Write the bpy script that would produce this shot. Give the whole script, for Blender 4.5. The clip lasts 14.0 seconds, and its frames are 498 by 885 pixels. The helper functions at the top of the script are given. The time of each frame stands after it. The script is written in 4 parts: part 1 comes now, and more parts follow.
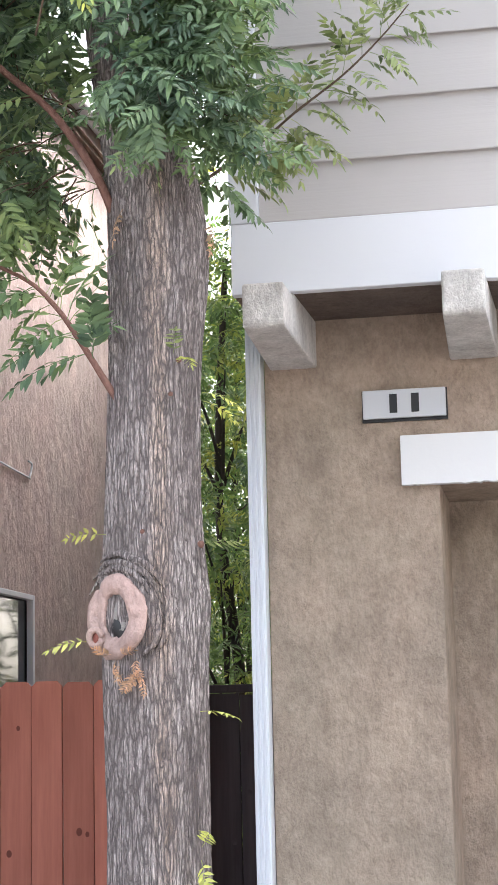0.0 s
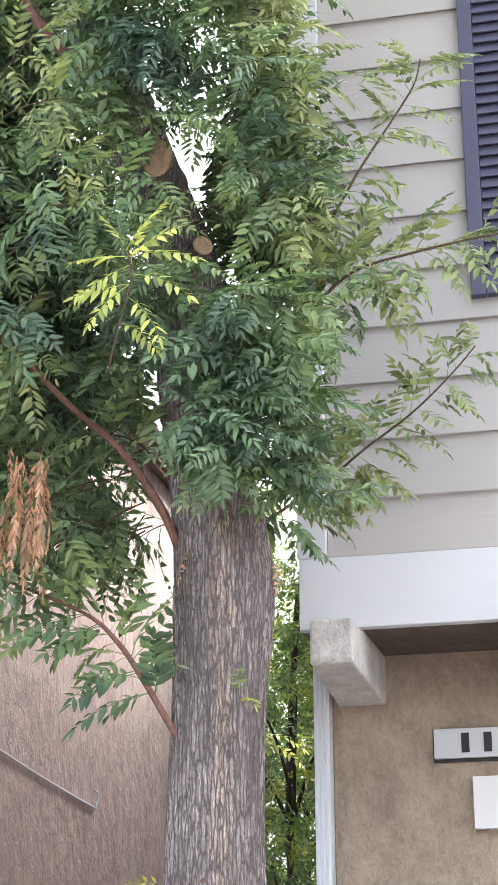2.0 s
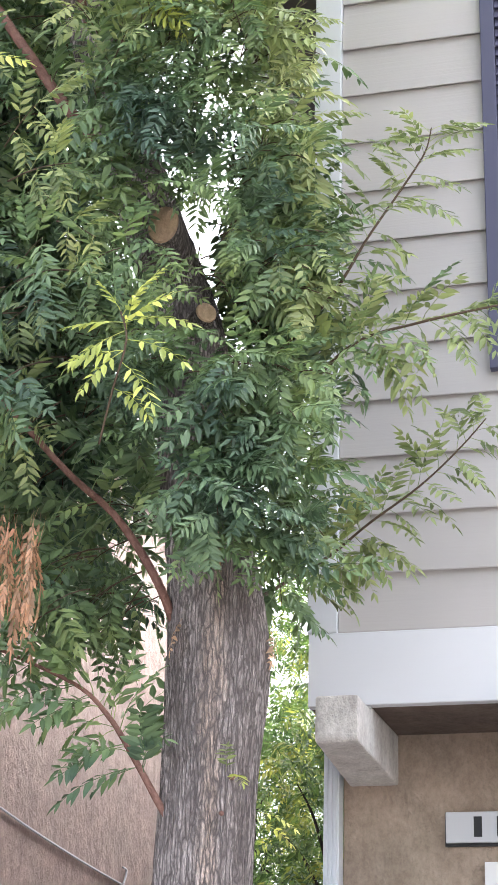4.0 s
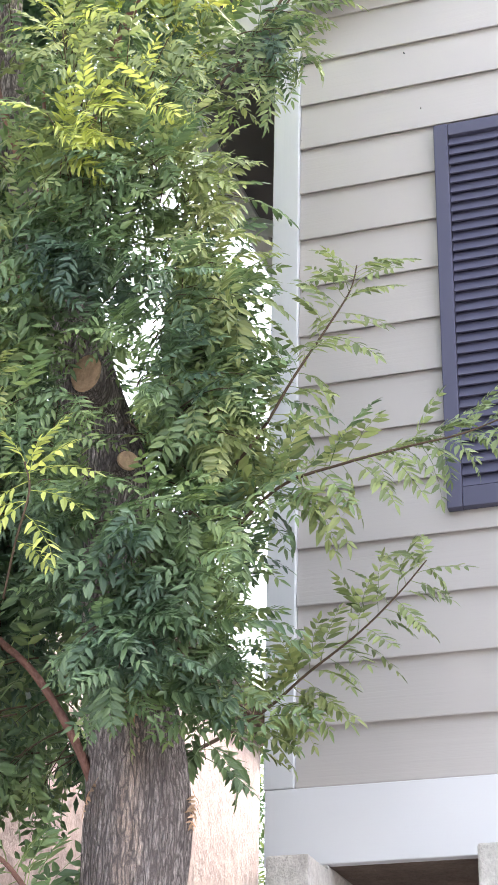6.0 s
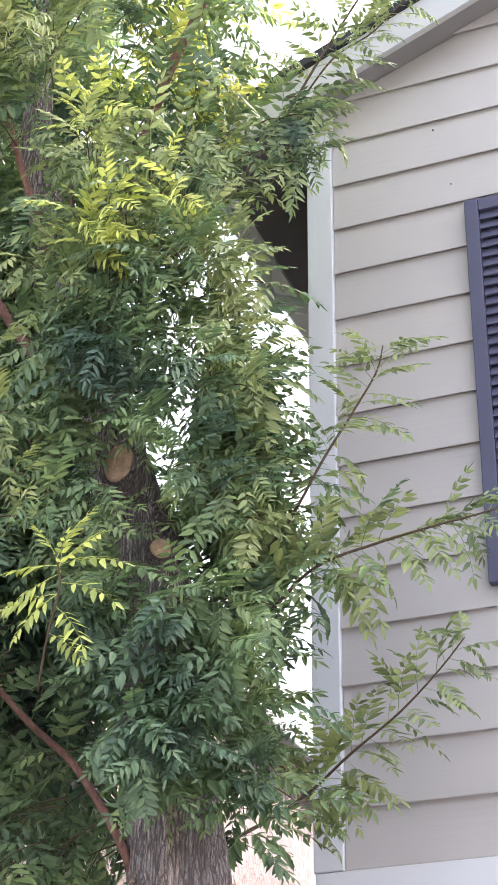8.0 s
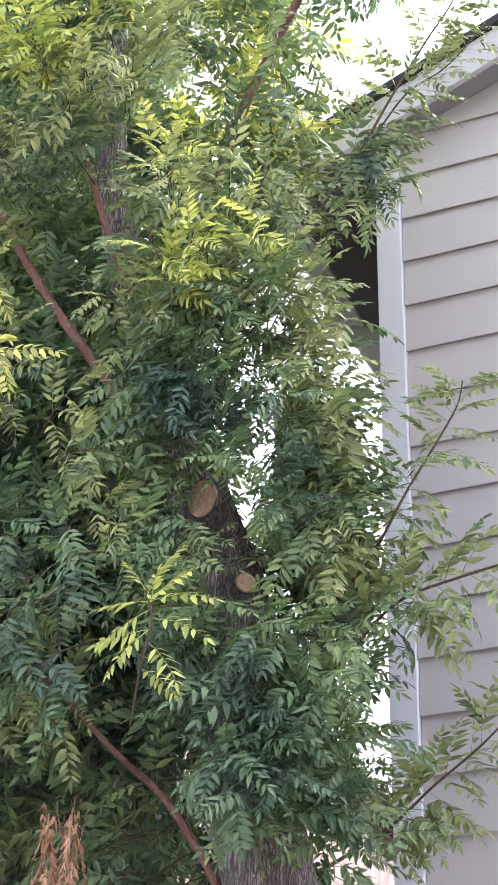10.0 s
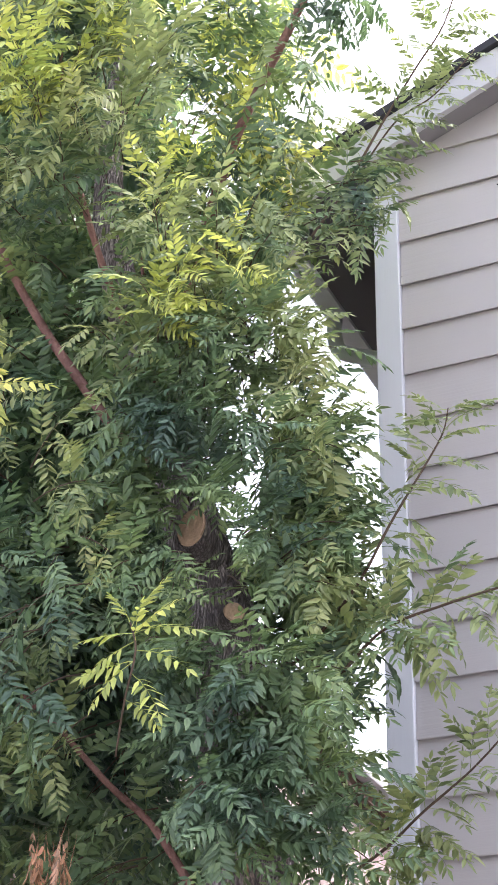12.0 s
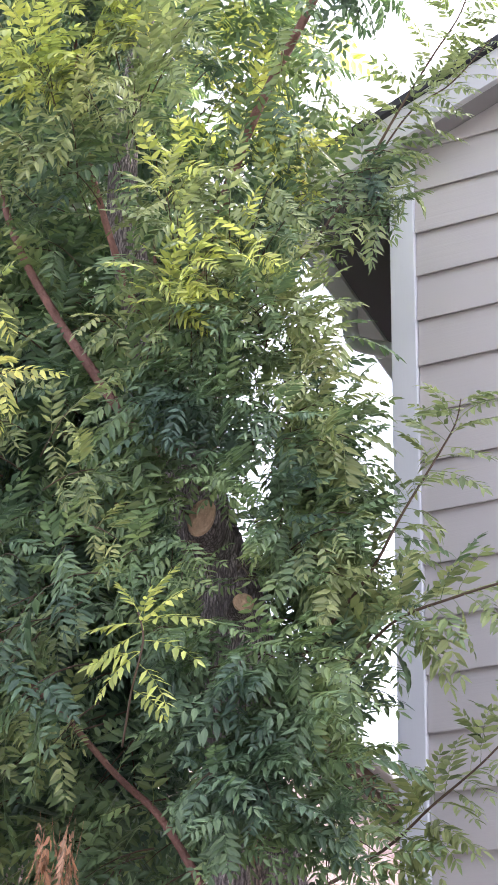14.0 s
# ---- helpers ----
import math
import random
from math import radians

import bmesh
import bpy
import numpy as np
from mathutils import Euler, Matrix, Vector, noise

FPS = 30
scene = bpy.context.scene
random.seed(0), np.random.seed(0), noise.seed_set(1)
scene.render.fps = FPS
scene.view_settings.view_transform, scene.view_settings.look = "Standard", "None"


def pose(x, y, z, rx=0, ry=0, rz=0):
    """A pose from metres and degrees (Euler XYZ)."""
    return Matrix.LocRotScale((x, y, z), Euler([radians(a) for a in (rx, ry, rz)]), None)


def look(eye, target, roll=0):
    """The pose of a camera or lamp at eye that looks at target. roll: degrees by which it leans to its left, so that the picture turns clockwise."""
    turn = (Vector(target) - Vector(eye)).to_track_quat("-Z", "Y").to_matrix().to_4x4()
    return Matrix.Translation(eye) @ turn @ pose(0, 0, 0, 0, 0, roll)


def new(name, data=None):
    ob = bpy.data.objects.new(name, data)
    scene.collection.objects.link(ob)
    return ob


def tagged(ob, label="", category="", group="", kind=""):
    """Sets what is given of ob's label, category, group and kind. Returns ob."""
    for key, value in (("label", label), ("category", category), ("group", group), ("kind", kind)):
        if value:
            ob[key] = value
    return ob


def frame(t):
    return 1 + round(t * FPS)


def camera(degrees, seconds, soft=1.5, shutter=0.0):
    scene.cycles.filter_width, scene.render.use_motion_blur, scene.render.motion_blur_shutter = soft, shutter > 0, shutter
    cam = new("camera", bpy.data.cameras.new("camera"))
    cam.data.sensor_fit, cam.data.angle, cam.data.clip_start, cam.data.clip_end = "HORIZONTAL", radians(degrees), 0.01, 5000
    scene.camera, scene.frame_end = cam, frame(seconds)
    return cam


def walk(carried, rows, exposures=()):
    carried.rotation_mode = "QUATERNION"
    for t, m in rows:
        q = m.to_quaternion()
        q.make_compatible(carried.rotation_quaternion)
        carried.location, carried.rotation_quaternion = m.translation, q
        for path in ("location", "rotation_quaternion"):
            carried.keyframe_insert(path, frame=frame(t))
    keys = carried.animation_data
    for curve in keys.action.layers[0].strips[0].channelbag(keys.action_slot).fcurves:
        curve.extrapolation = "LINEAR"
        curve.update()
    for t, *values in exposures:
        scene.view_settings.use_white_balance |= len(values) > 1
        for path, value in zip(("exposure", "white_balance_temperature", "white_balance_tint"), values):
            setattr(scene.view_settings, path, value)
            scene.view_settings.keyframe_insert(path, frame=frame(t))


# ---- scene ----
cam = camera(16.5, 14.0)
PATH = [
    (0, (0.909, -5.27, 1.409), (0.557, -3.329, 1.736), -1.3),
    (0.5, (0.933, -5.289, 1.435), (0.557, -3.379, 1.892), -0.8),
    (1, (0.936, -5.274, 1.47), (0.541, -3.393, 2.022), -0.3),
    (1.5, (0.938, -5.239, 1.491), (0.527, -3.384, 2.117), -0.1),
    (2, (0.929, -5.23, 1.475), (0.514, -3.397, 2.159), -0.2),
    (2.5, (0.94, -5.215, 1.474), (0.52, -3.396, 2.191), -0.2),
    (2.7, (0.952, -5.197, 1.476), (0.527, -3.383, 2.202), 0.0),
    (4.8, (1.172, -4.995, 1.519), (0.657, -3.248, 2.347), 2.2),
    (5, (1.184, -4.954, 1.531), (0.667, -3.22, 2.383), 2.2),
    (5.5, (1.301, -4.9, 1.534), (0.762, -3.196, 2.431), 1.5),
    (6, (1.491, -4.866, 1.538), (0.918, -3.187, 2.462), 1.3),
    (6.5, (1.581, -4.852, 1.543), (0.985, -3.189, 2.48), 1.3),
    (7, (1.617, -4.855, 1.542), (1.0, -3.206, 2.49), 1.1),
    (7.5, (1.621, -4.862, 1.552), (0.993, -3.228, 2.519), 0.7),
    (8, (1.626, -4.861, 1.558), (0.98, -3.251, 2.553), 0.6),
    (8.5, (1.603, -4.875, 1.567), (0.94, -3.282, 2.577), 0.8),
    (9, (1.556, -4.937, 1.562), (0.879, -3.349, 2.572), 1.1),
    (9.2, (1.53, -4.969, 1.553), (0.853, -3.38, 2.56), 1.0),
    (11.5, (1.655, -4.982, 1.608), (0.941, -3.418, 2.63), 1.3),
    (12, (1.714, -4.983, 1.598), (0.986, -3.424, 2.618), 1.1),
    (12.5, (1.795, -4.968, 1.576), (1.035, -3.422, 2.591), 0.7),
    (13, (1.769, -4.963, 1.588), (1.006, -3.413, 2.596), 1.3),
    (13.5, (1.75, -4.944, 1.596), (0.988, -3.395, 2.606), 1.6),
    (14, (1.726, -4.944, 1.606), (0.975, -3.392, 2.618), 1.9),
]
STOPS = [(0, 2.9, 6500, 10), (5, 2.89, 6450, 10), (7.5, 2.77, 6400, 13), (8.2, 2.7, 6320, 15), (9, 2.66, 6230, 17), (11.5, 2.62, 6180, 19), (14, 2.56, 6180, 19)]
walk(cam, [(t, look(eye, target, roll)) for t, eye, target, roll in PATH], STOPS)

# ---- world, sun, exposure ----
SUN_AZ, SUN_EL = radians(48), radians(46)      # the sun stands behind the house, up to the right
world = bpy.data.worlds.new("sky")
scene.world = world
world.use_nodes = True
wt = world.node_tree
for n in list(wt.nodes):
    wt.nodes.remove(n)
sky = wt.nodes.new("ShaderNodeTexSky")
sky.sky_type = "NISHITA"
sky.sun_disc = False
sky.sun_elevation = SUN_EL
sky.sun_rotation = radians(90) - SUN_AZ
sky.air_density, sky.dust_density, sky.ozone_density = 1.0, 6.0, 1.0
haze = wt.nodes.new("ShaderNodeHueSaturation")
haze.inputs["Saturation"].default_value = 0.42
bgn = wt.nodes.new("ShaderNodeBackground")
bgn.inputs["Strength"].default_value = 0.15
wout = wt.nodes.new("ShaderNodeOutputWorld")
wt.links.new(sky.outputs[0], haze.inputs["Color"])
wt.links.new(haze.outputs[0], bgn.inputs[0])
wt.links.new(bgn.outputs[0], wout.inputs[0])

sun = new("sun", bpy.data.lights.new("sun", "SUN"))
sun.data.energy, sun.data.angle, sun.data.color = 0.55, radians(12), (1.0, 0.95, 0.86)
sun_way = Vector((math.cos(SUN_AZ) * math.cos(SUN_EL), math.sin(SUN_AZ) * math.cos(SUN_EL), math.sin(SUN_EL)))
sun.matrix_world = look(sun_way * 40, (0, 0, 0))


# ---- materials ----
def mat(name, colour, rough=0.6, spec=0.4, metal=0.0):
    m = bpy.data.materials.new(name)
    m.use_nodes = True
    b = m.node_tree.nodes["Principled BSDF"]
    b.inputs["Base Color"].default_value = (*colour, 1)
    b.inputs["Roughness"].default_value = rough
    b.inputs["Specular IOR Level"].default_value = spec
    b.inputs["Metallic"].default_value = metal
    return m


def node(m, kind, **inputs):
    n = m.node_tree.nodes.new(kind)
    for k, v in inputs.items():
        n.inputs[k.replace("_", " ")].default_value = v
    return n


def wire(m, a, b):
    m.node_tree.links.new(a, b)


def coords(m, scale=(1, 1, 1), kind="Object"):
    tc = m.node_tree.nodes.new("ShaderNodeTexCoord")
    mp = m.node_tree.nodes.new("ShaderNodeMapping")
    mp.inputs["Scale"].default_value = scale
    wire(m, tc.outputs[kind], mp.inputs["Vector"])
    return mp.outputs[0]


def ramp(m, fac, stops):
    r = m.node_tree.nodes.new("ShaderNodeValToRGB")
    els = r.color_ramp.elements
    while len(els) < len(stops):
        els.new(0.5)
    for e, (p, c) in zip(els, stops):
        e.position, e.color = p, (*c, 1)
    wire(m, fac, r.inputs[0])
    return r.outputs[0]


def mix(m, fac, a, b, blend="MIX"):
    n = m.node_tree.nodes.new("ShaderNodeMix")
    n.data_type, n.blend_type = "RGBA", blend
    for val, sock in ((fac, n.inputs[0]), (a, n.inputs[6]), (b, n.inputs[7])):
        if isinstance(val, (int, float)):
            sock.default_value = val
        elif isinstance(val, tuple):
            sock.default_value = (*val, 1)
        else:
            wire(m, val, sock)
    return n.outputs[2]


def bump(m, height, strength=0.3, distance=0.01, after=None):
    n = node(m, "ShaderNodeBump", Strength=strength, Distance=distance)
    wire(m, height, n.inputs["Height"])
    if after is not None:
        wire(m, after, n.inputs["Normal"])
    wire(m, n.outputs[0], m.node_tree.nodes["Principled BSDF"].inputs["Normal"])
    return n.outputs[0]


def base(m, sock):
    wire(m, sock, m.node_tree.nodes["Principled BSDF"].inputs["Base Color"])


def grain_paint(name, colour, spread=0.06, along=(3, 30, 60), strength=0.18, rough=0.55):
    """Painted board: slight stains and an embossed grain that runs along one axis."""
    m = mat(name, colour, rough, 0.35)
    v = coords(m, along, "Object")
    n1 = node(m, "ShaderNodeTexNoise", Scale=1.0, Detail=5.0, Roughness=0.65)
    wire(m, v, n1.inputs["Vector"])
    n2 = node(m, "ShaderNodeTexNoise", Scale=1.7, Detail=4.0)
    wire(m, coords(m, (1, 1, 1)), n2.inputs["Vector"])
    oi = m.node_tree.nodes.new("ShaderNodeObjectInfo")
    dark = tuple(c * (1 - spread * 2) for c in colour)
    c1 = ramp(m, n2.outputs[0], [(0.3, dark), (0.65, colour)])
    c2 = mix(m, oi.outputs["Random"], tuple([1 - spread] * 3), (1.0, 1.0, 1.0))
    base(m, mix(m, 1.0, c1, c2, "MULTIPLY"))
    bump(m, n1.outputs[0], strength, 0.004)
    return m


def stucco(name, a, b, grain=55.0, strength=0.7):
    m = mat(name, a, 0.92, 0.15)
    v = coords(m)
    big = node(m, "ShaderNodeTexNoise", Scale=2.3, Detail=6.0, Roughness=0.6)
    wire(m, v, big.inputs["Vector"])
    mid = node(m, "ShaderNodeTexNoise", Scale=11.0, Detail=5.0, Roughness=0.7)
    wire(m, coords(m, (1, 1, 0.7)), mid.inputs["Vector"])
    fine = node(m, "ShaderNodeTexNoise", Scale=grain, Detail=6.0, Roughness=0.75)
    wire(m, coords(m, (1, 1, 0.7)), fine.inputs["Vector"])
    c1 = ramp(m, big.outputs[0], [(0.32, b), (0.62, a)])
    warm = node(m, "ShaderNodeTexNoise", Scale=1.6, Detail=4.0, Roughness=0.65)
    wire(m, coords(m, (1, 1, 0.8)), warm.inputs["Vector"])
    c1 = mix(m, 1.0, c1, ramp(m, warm.outputs[0], [(0.36, (0.99, 1.0, 0.98)), (0.62, (1.04, 0.995, 0.98))]), "MULTIPLY")
    c2 = ramp(m, mid.outputs[0], [(0.33, (0.76, 0.75, 0.74)), (0.6, (1.04, 1.03, 1.02))])
    c3 = ramp(m, fine.outputs[0], [(0.35, (0.82, 0.82, 0.82)), (0.6, (1.05, 1.05, 1.05))])
    base(m, mix(m, 1.0, mix(m, 1.0, c1, c2, "MULTIPLY"), c3, "MULTIPLY"))
    n = bump(m, mid.outputs[0], 0.7, 0.04)
    bump(m, fine.outputs[0], strength, 0.006, n)
    return m


def sums(m, op, a, b=None, c=None):
    n = m.node_tree.nodes.new("ShaderNodeMath")
    n.operation = op
    for val, sock in zip((a, b, c), n.inputs):
        if val is None:
            continue
        if isinstance(val, (int, float)):
            sock.default_value = val
        else:
            wire(m, val, sock)
    return n.outputs[0]


def bark(name, dark, pale, strip, streak):
    """Bark: short upright plates between broken furrows, grey scurf, rubbed streaks."""
    m = mat(name, dark, 0.92, 0.15)
    wob = node(m, "ShaderNodeTexNoise", Scale=16.0, Detail=4.0, Roughness=0.6)
    wire(m, coords(m), wob.inputs["Vector"])
    add = m.node_tree.nodes.new("ShaderNodeVectorMath")
    add.operation = "MULTIPLY_ADD"
    wire(m, wob.outputs["Color"], add.inputs[0])
    add.inputs[1].default_value = (0.016, 0.016, 0.06)
    wire(m, coords(m), add.inputs[2])

    def plates(scale, wide):
        mp = m.node_tree.nodes.new("ShaderNodeMapping")
        mp.inputs["Scale"].default_value = scale
        wire(m, add.outputs[0], mp.inputs["Vector"])
        vo = node(m, "ShaderNodeTexVoronoi", Scale=1.0)
        vo.feature = "DISTANCE_TO_EDGE"
        wire(m, mp.outputs[0], vo.inputs["Vector"])
        vc = node(m, "ShaderNodeTexVoronoi", Scale=1.0)
        wire(m, mp.outputs[0], vc.inputs["Vector"])
        return ramp(m, vo.outputs["Distance"], [(0.0, (0, 0, 0)), (wide, (1, 1, 1))]), vc.outputs["Color"]
    coarse, tint = plates((92, 92, 8.5), 0.2)
    small, _ = plates((190, 190, 26), 0.24)
    ridge = mix(m, 1.0, coarse, mix(m, 0.55, (1.0, 1.0, 1.0), small), "MULTIPLY")
    fi = node(m, "ShaderNodeTexNoise", Scale=1.0, Detail=7.0, Roughness=0.75)
    wire(m, coords(m, (190, 190, 60)), fi.inputs["Vector"])
    big = node(m, "ShaderNodeTexNoise", Scale=3.0, Detail=5.0, Roughness=0.65)
    wire(m, coords(m, (2.6, 2.6, 1.1)), big.inputs["Vector"])
    c1 = mix(m, ramp(m, big.outputs[0], [(0.38, (0, 0, 0)), (0.6, (1, 1, 1))]), dark, pale)
    c1 = mix(m, 0.25, c1, mix(m, tint, tuple(c * 0.7 for c in dark), tuple(min(1, c * 1.15) for c in pale)))
    c2 = mix(m, 1.0, c1, ramp(m, fi.outputs[0], [(0.3, (0.66, 0.64, 0.63)), (0.7, (1.22, 1.2, 1.2))]), "MULTIPLY")
    # worn band of pinkish inner bark down one side
    sep = m.node_tree.nodes.new("ShaderNodeSeparateXYZ")
    wire(m, coords(m), sep.inputs[0])
    sway = node(m, "ShaderNodeTexNoise", Scale=1.0, Detail=5.0, Roughness=0.7)
    wire(m, coords(m, (9, 9, 4.5)), sway.inputs["Vector"])
    off = sums(m, "ABSOLUTE", sums(m, "SUBTRACT", sep.outputs[0], sums(m, "MULTIPLY_ADD", sway.outputs[0], 0.11, streak - 0.055)))
    band = ramp(m, off, [(0.006, (0.85, 0.85, 0.85)), (0.036, (0, 0, 0))])
    broken = ramp(m, fi.outputs[0], [(0.38, (0.25, 0.25, 0.25)), (0.56, (1, 1, 1))])
    c2 = mix(m, mix(m, 1.0, band, broken, "MULTIPLY"), c2, strip)
    # long dark fissures
    fis = node(m, "ShaderNodeTexNoise", Scale=1.0, Detail=6.0, Roughness=0.7)
    wire(m, coords(m, (48, 48, 4.5)), fis.inputs["Vector"])
    c2 = mix(m, 1.0, c2, ramp(m, fis.outputs[0], [(0.34, (0.58, 0.56, 0.56)), (0.52, (1.08, 1.08, 1.08))]), "MULTIPLY")
    base(m, mix(m, ridge, tuple(c * 0.45 for c in dark), c2))
    n = bump(m, mix(m, 0.5, ridge, fis.outputs[0]), 0.9, 0.012)
    bump(m, fi.outputs[0], 0.55, 0.004, n)
    return m


def leafy(name, deep, mid, bright, glow=0.4):
    """Leaf: thin, lets light through, hue varies by clump and by leaflet."""
    m = mat(name, mid, 0.38, 0.45)
    nt = m.node_tree
    b = nt.nodes["Principled BSDF"]
    geo = nt.nodes.new("ShaderNodeNewGeometry")
    big = node(m, "ShaderNodeTexNoise", Scale=3.2, Detail=3.0)
    wire(m, geo.outputs["Position"], big.inputs["Vector"])
    oi = nt.nodes.new("ShaderNodeObjectInfo")
    c1 = ramp(m, big.outputs[0], [(0.33, deep), (0.52, mid), (0.72, bright)])
    c2 = mix(m, geo.outputs["Random Per Island"], (0.55, 0.6, 0.56), (1.45, 1.4, 1.32))
    c3 = mix(m, oi.outputs["Random"], (0.85, 0.9, 0.9), (1.12, 1.08, 0.95))
    col = mix(m, 1.0, mix(m, 1.0, c1, c2, "MULTIPLY"), c3, "MULTIPLY")
    base(m, col)
    tr = nt.nodes.new("ShaderNodeBsdfTranslucent")
    wire(m, mix(m, 1.0, col, (1.2, 1.25, 0.95), "MULTIPLY"), tr.inputs["Color"])
    mx = nt.nodes.new("ShaderNodeMixShader")
    mx.inputs[0].default_value = glow
    wire(m, b.outputs[0], mx.inputs[1])
    wire(m, tr.outputs[0], mx.inputs[2])
    wire(m, mx.outputs[0], nt.nodes["Material Output"].inputs["Surface"])
    return m


SIDING = grain_paint("siding paint", (0.475, 0.45, 0.442), 0.03, (2.2, 30, 70), 0.3)
TRIM = grain_paint("white trim paint", (0.63, 0.645, 0.68), 0.02, (40, 40, 3), 0.25)
BEAMP = grain_paint("white beam paint", (0.68, 0.69, 0.73), 0.015, (1.5, 20, 30), 0.08)
CORBELP = stucco("weathered white stucco paint", (0.66, 0.66, 0.65), (0.5, 0.49, 0.475), 90, 0.5)
LINTELP = grain_paint("white lintel paint", (0.74, 0.74, 0.75), 0.02, (25, 25, 25), 0.3)
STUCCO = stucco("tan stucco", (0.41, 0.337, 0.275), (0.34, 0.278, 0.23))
# browner than the wall stucco: the shade under the overhang is in this colour
SOFFSTUC = stucco("shade browned soffit stucco", (0.19, 0.15, 0.13), (0.15, 0.12, 0.105))
NSTUCCO = stucco("grey brown stucco", (0.52, 0.435, 0.42), (0.44, 0.37, 0.36), 70, 0.5)
SHUT = grain_paint("dark blue grey shutter paint", (0.085, 0.085, 0.14), 0.04, (4, 40, 40), 0.06, 0.5)
# both soffit colours are darkened to carry the shade under eave and rake
SOFFIT = grain_paint("shade darkened soffit paint", (0.1, 0.09, 0.095), 0.05, (20, 3, 20), 0.15)
RAKE = grain_paint("shade greyed soffit boards", (0.27, 0.26, 0.262), 0.05, (20, 3, 20), 0.15)
ROOFING = mat("dark roofing felt", (0.03, 0.03, 0.035), 0.85)
FASCIA = grain_paint("pale fascia paint", (0.5, 0.5, 0.51), 0.04, (3, 30, 30), 0.2)
BROWNF = grain_paint("brown fascia wood", (0.16, 0.09, 0.06), 0.08, (20, 3, 20), 0.3)
ALU = mat("white enamelled metal", (0.65, 0.685, 0.74), 0.35, 0.5)
PLATE = mat("grey white plate enamel", (0.52, 0.53, 0.56), 0.35, 0.5)
DARKP = mat("black plastic", (0.012, 0.012, 0.014), 0.45)
GLASS = mat("dark window glass", (0.02, 0.028, 0.03), 0.06, 0.5)
BARK = bark("grey furrowed bark", (0.235, 0.2, 0.195), (0.6, 0.545, 0.53), (0.6, 0.46, 0.38), 0.045)
BGBARK = mat("dark twig bark", (0.035, 0.03, 0.026), 0.9)
LIMB = stucco("red brown limb bark", (0.27, 0.155, 0.13), (0.17, 0.095, 0.08), 70, 0.6)
TWIG = mat("brown green twig", (0.09, 0.06, 0.04), 0.8)
CUT = stucco("sawn wood", (0.62, 0.47, 0.34), (0.45, 0.31, 0.22), 60, 0.5)
CALLUS = stucco("pink callus wood", (0.5, 0.38, 0.35), (0.38, 0.27, 0.25), 60, 0.5)
HEART = stucco("grey dead heartwood", (0.4, 0.39, 0.38), (0.16, 0.15, 0.15), 90, 0.9)
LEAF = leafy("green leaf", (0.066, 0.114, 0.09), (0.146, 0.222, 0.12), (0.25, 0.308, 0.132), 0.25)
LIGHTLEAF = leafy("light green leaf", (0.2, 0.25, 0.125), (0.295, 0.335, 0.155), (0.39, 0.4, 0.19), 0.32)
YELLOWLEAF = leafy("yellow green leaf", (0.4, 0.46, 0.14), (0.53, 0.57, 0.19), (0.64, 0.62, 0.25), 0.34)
FARLEAF = leafy("far leaf", (0.06, 0.11, 0.05), (0.11, 0.17, 0.06), (0.36, 0.36, 0.08), 0.42)
DEADLEAF = leafy("dry brown leaf", (0.4, 0.2, 0.13), (0.52, 0.3, 0.21), (0.62, 0.4, 0.29), 0.25)
GROUND = stucco("worn concrete", (0.31, 0.3, 0.29), (0.24, 0.235, 0.23), 20, 0.4)


def fence_wood(name, a, b):
    m = mat(name, a, 0.8, 0.2)
    v = coords(m, (14, 14, 1.2))
    n1 = node(m, "ShaderNodeTexNoise", Scale=1.6, Detail=6.0, Roughness=0.6)
    wire(m, v, n1.inputs["Vector"])
    oi = m.node_tree.nodes.new("ShaderNodeObjectInfo")
    c = ramp(m, n1.outputs[0], [(0.3, b), (0.65, a)])
    base(m, mix(m, 1.0, c, mix(m, oi.outputs["Random"], (0.8, 0.8, 0.8), (1.1, 1.1, 1.1)), "MULTIPLY"))
    bump(m, n1.outputs[0], 0.3, 0.004)
    return m


REDWOOD = fence_wood("red stained wood", (0.62, 0.25, 0.19), (0.48, 0.18, 0.135))
BLACKWOOD = fence_wood("black stained wood", (0.06, 0.052, 0.058), (0.035, 0.03, 0.034))
KNOT = mat("dark wood knot", (0.2, 0.065, 0.05), 0.8)


# ---- mesh helpers ----
def part(name, bm, material, parent=None, label="", smooth=False):
    """Links a bmesh, or a finished mesh, as one object under a thing."""
    if isinstance(bm, bpy.types.Mesh):
        me = bm
    else:
        me = bpy.data.meshes.new(name)
        bm.to_mesh(me)
        bm.free()
        me.materials.append(material)
        if smooth:
            for p in me.polygons:
                p.use_smooth = True
    ob = new(name, me)
    if parent is not None:
        ob.parent = parent
    if label:
        ob["label"] = label
    return ob


def thing(name, label, category, at=(0, 0, 0), group="", kind=""):
    ob = new(name)
    ob.location = at
    ob.empty_display_size = 0.1
    return tagged(ob, label, category, group, kind)


def box(x0, x1, y0, y1, z0, z1, bevel=0.0, bm=None):
    own = bm is None
    bm = bm or bmesh.new()
    m = Matrix.LocRotScale(((x0 + x1) / 2, (y0 + y1) / 2, (z0 + z1) / 2), None, (x1 - x0, y1 - y0, z1 - z0))
    bmesh.ops.create_cube(bm, size=1, matrix=m)
    if bevel and own:
        bmesh.ops.bevel(bm, geom=bm.edges[:], offset=bevel, segments=2, affect="EDGES", profile=0.5)
    return bm


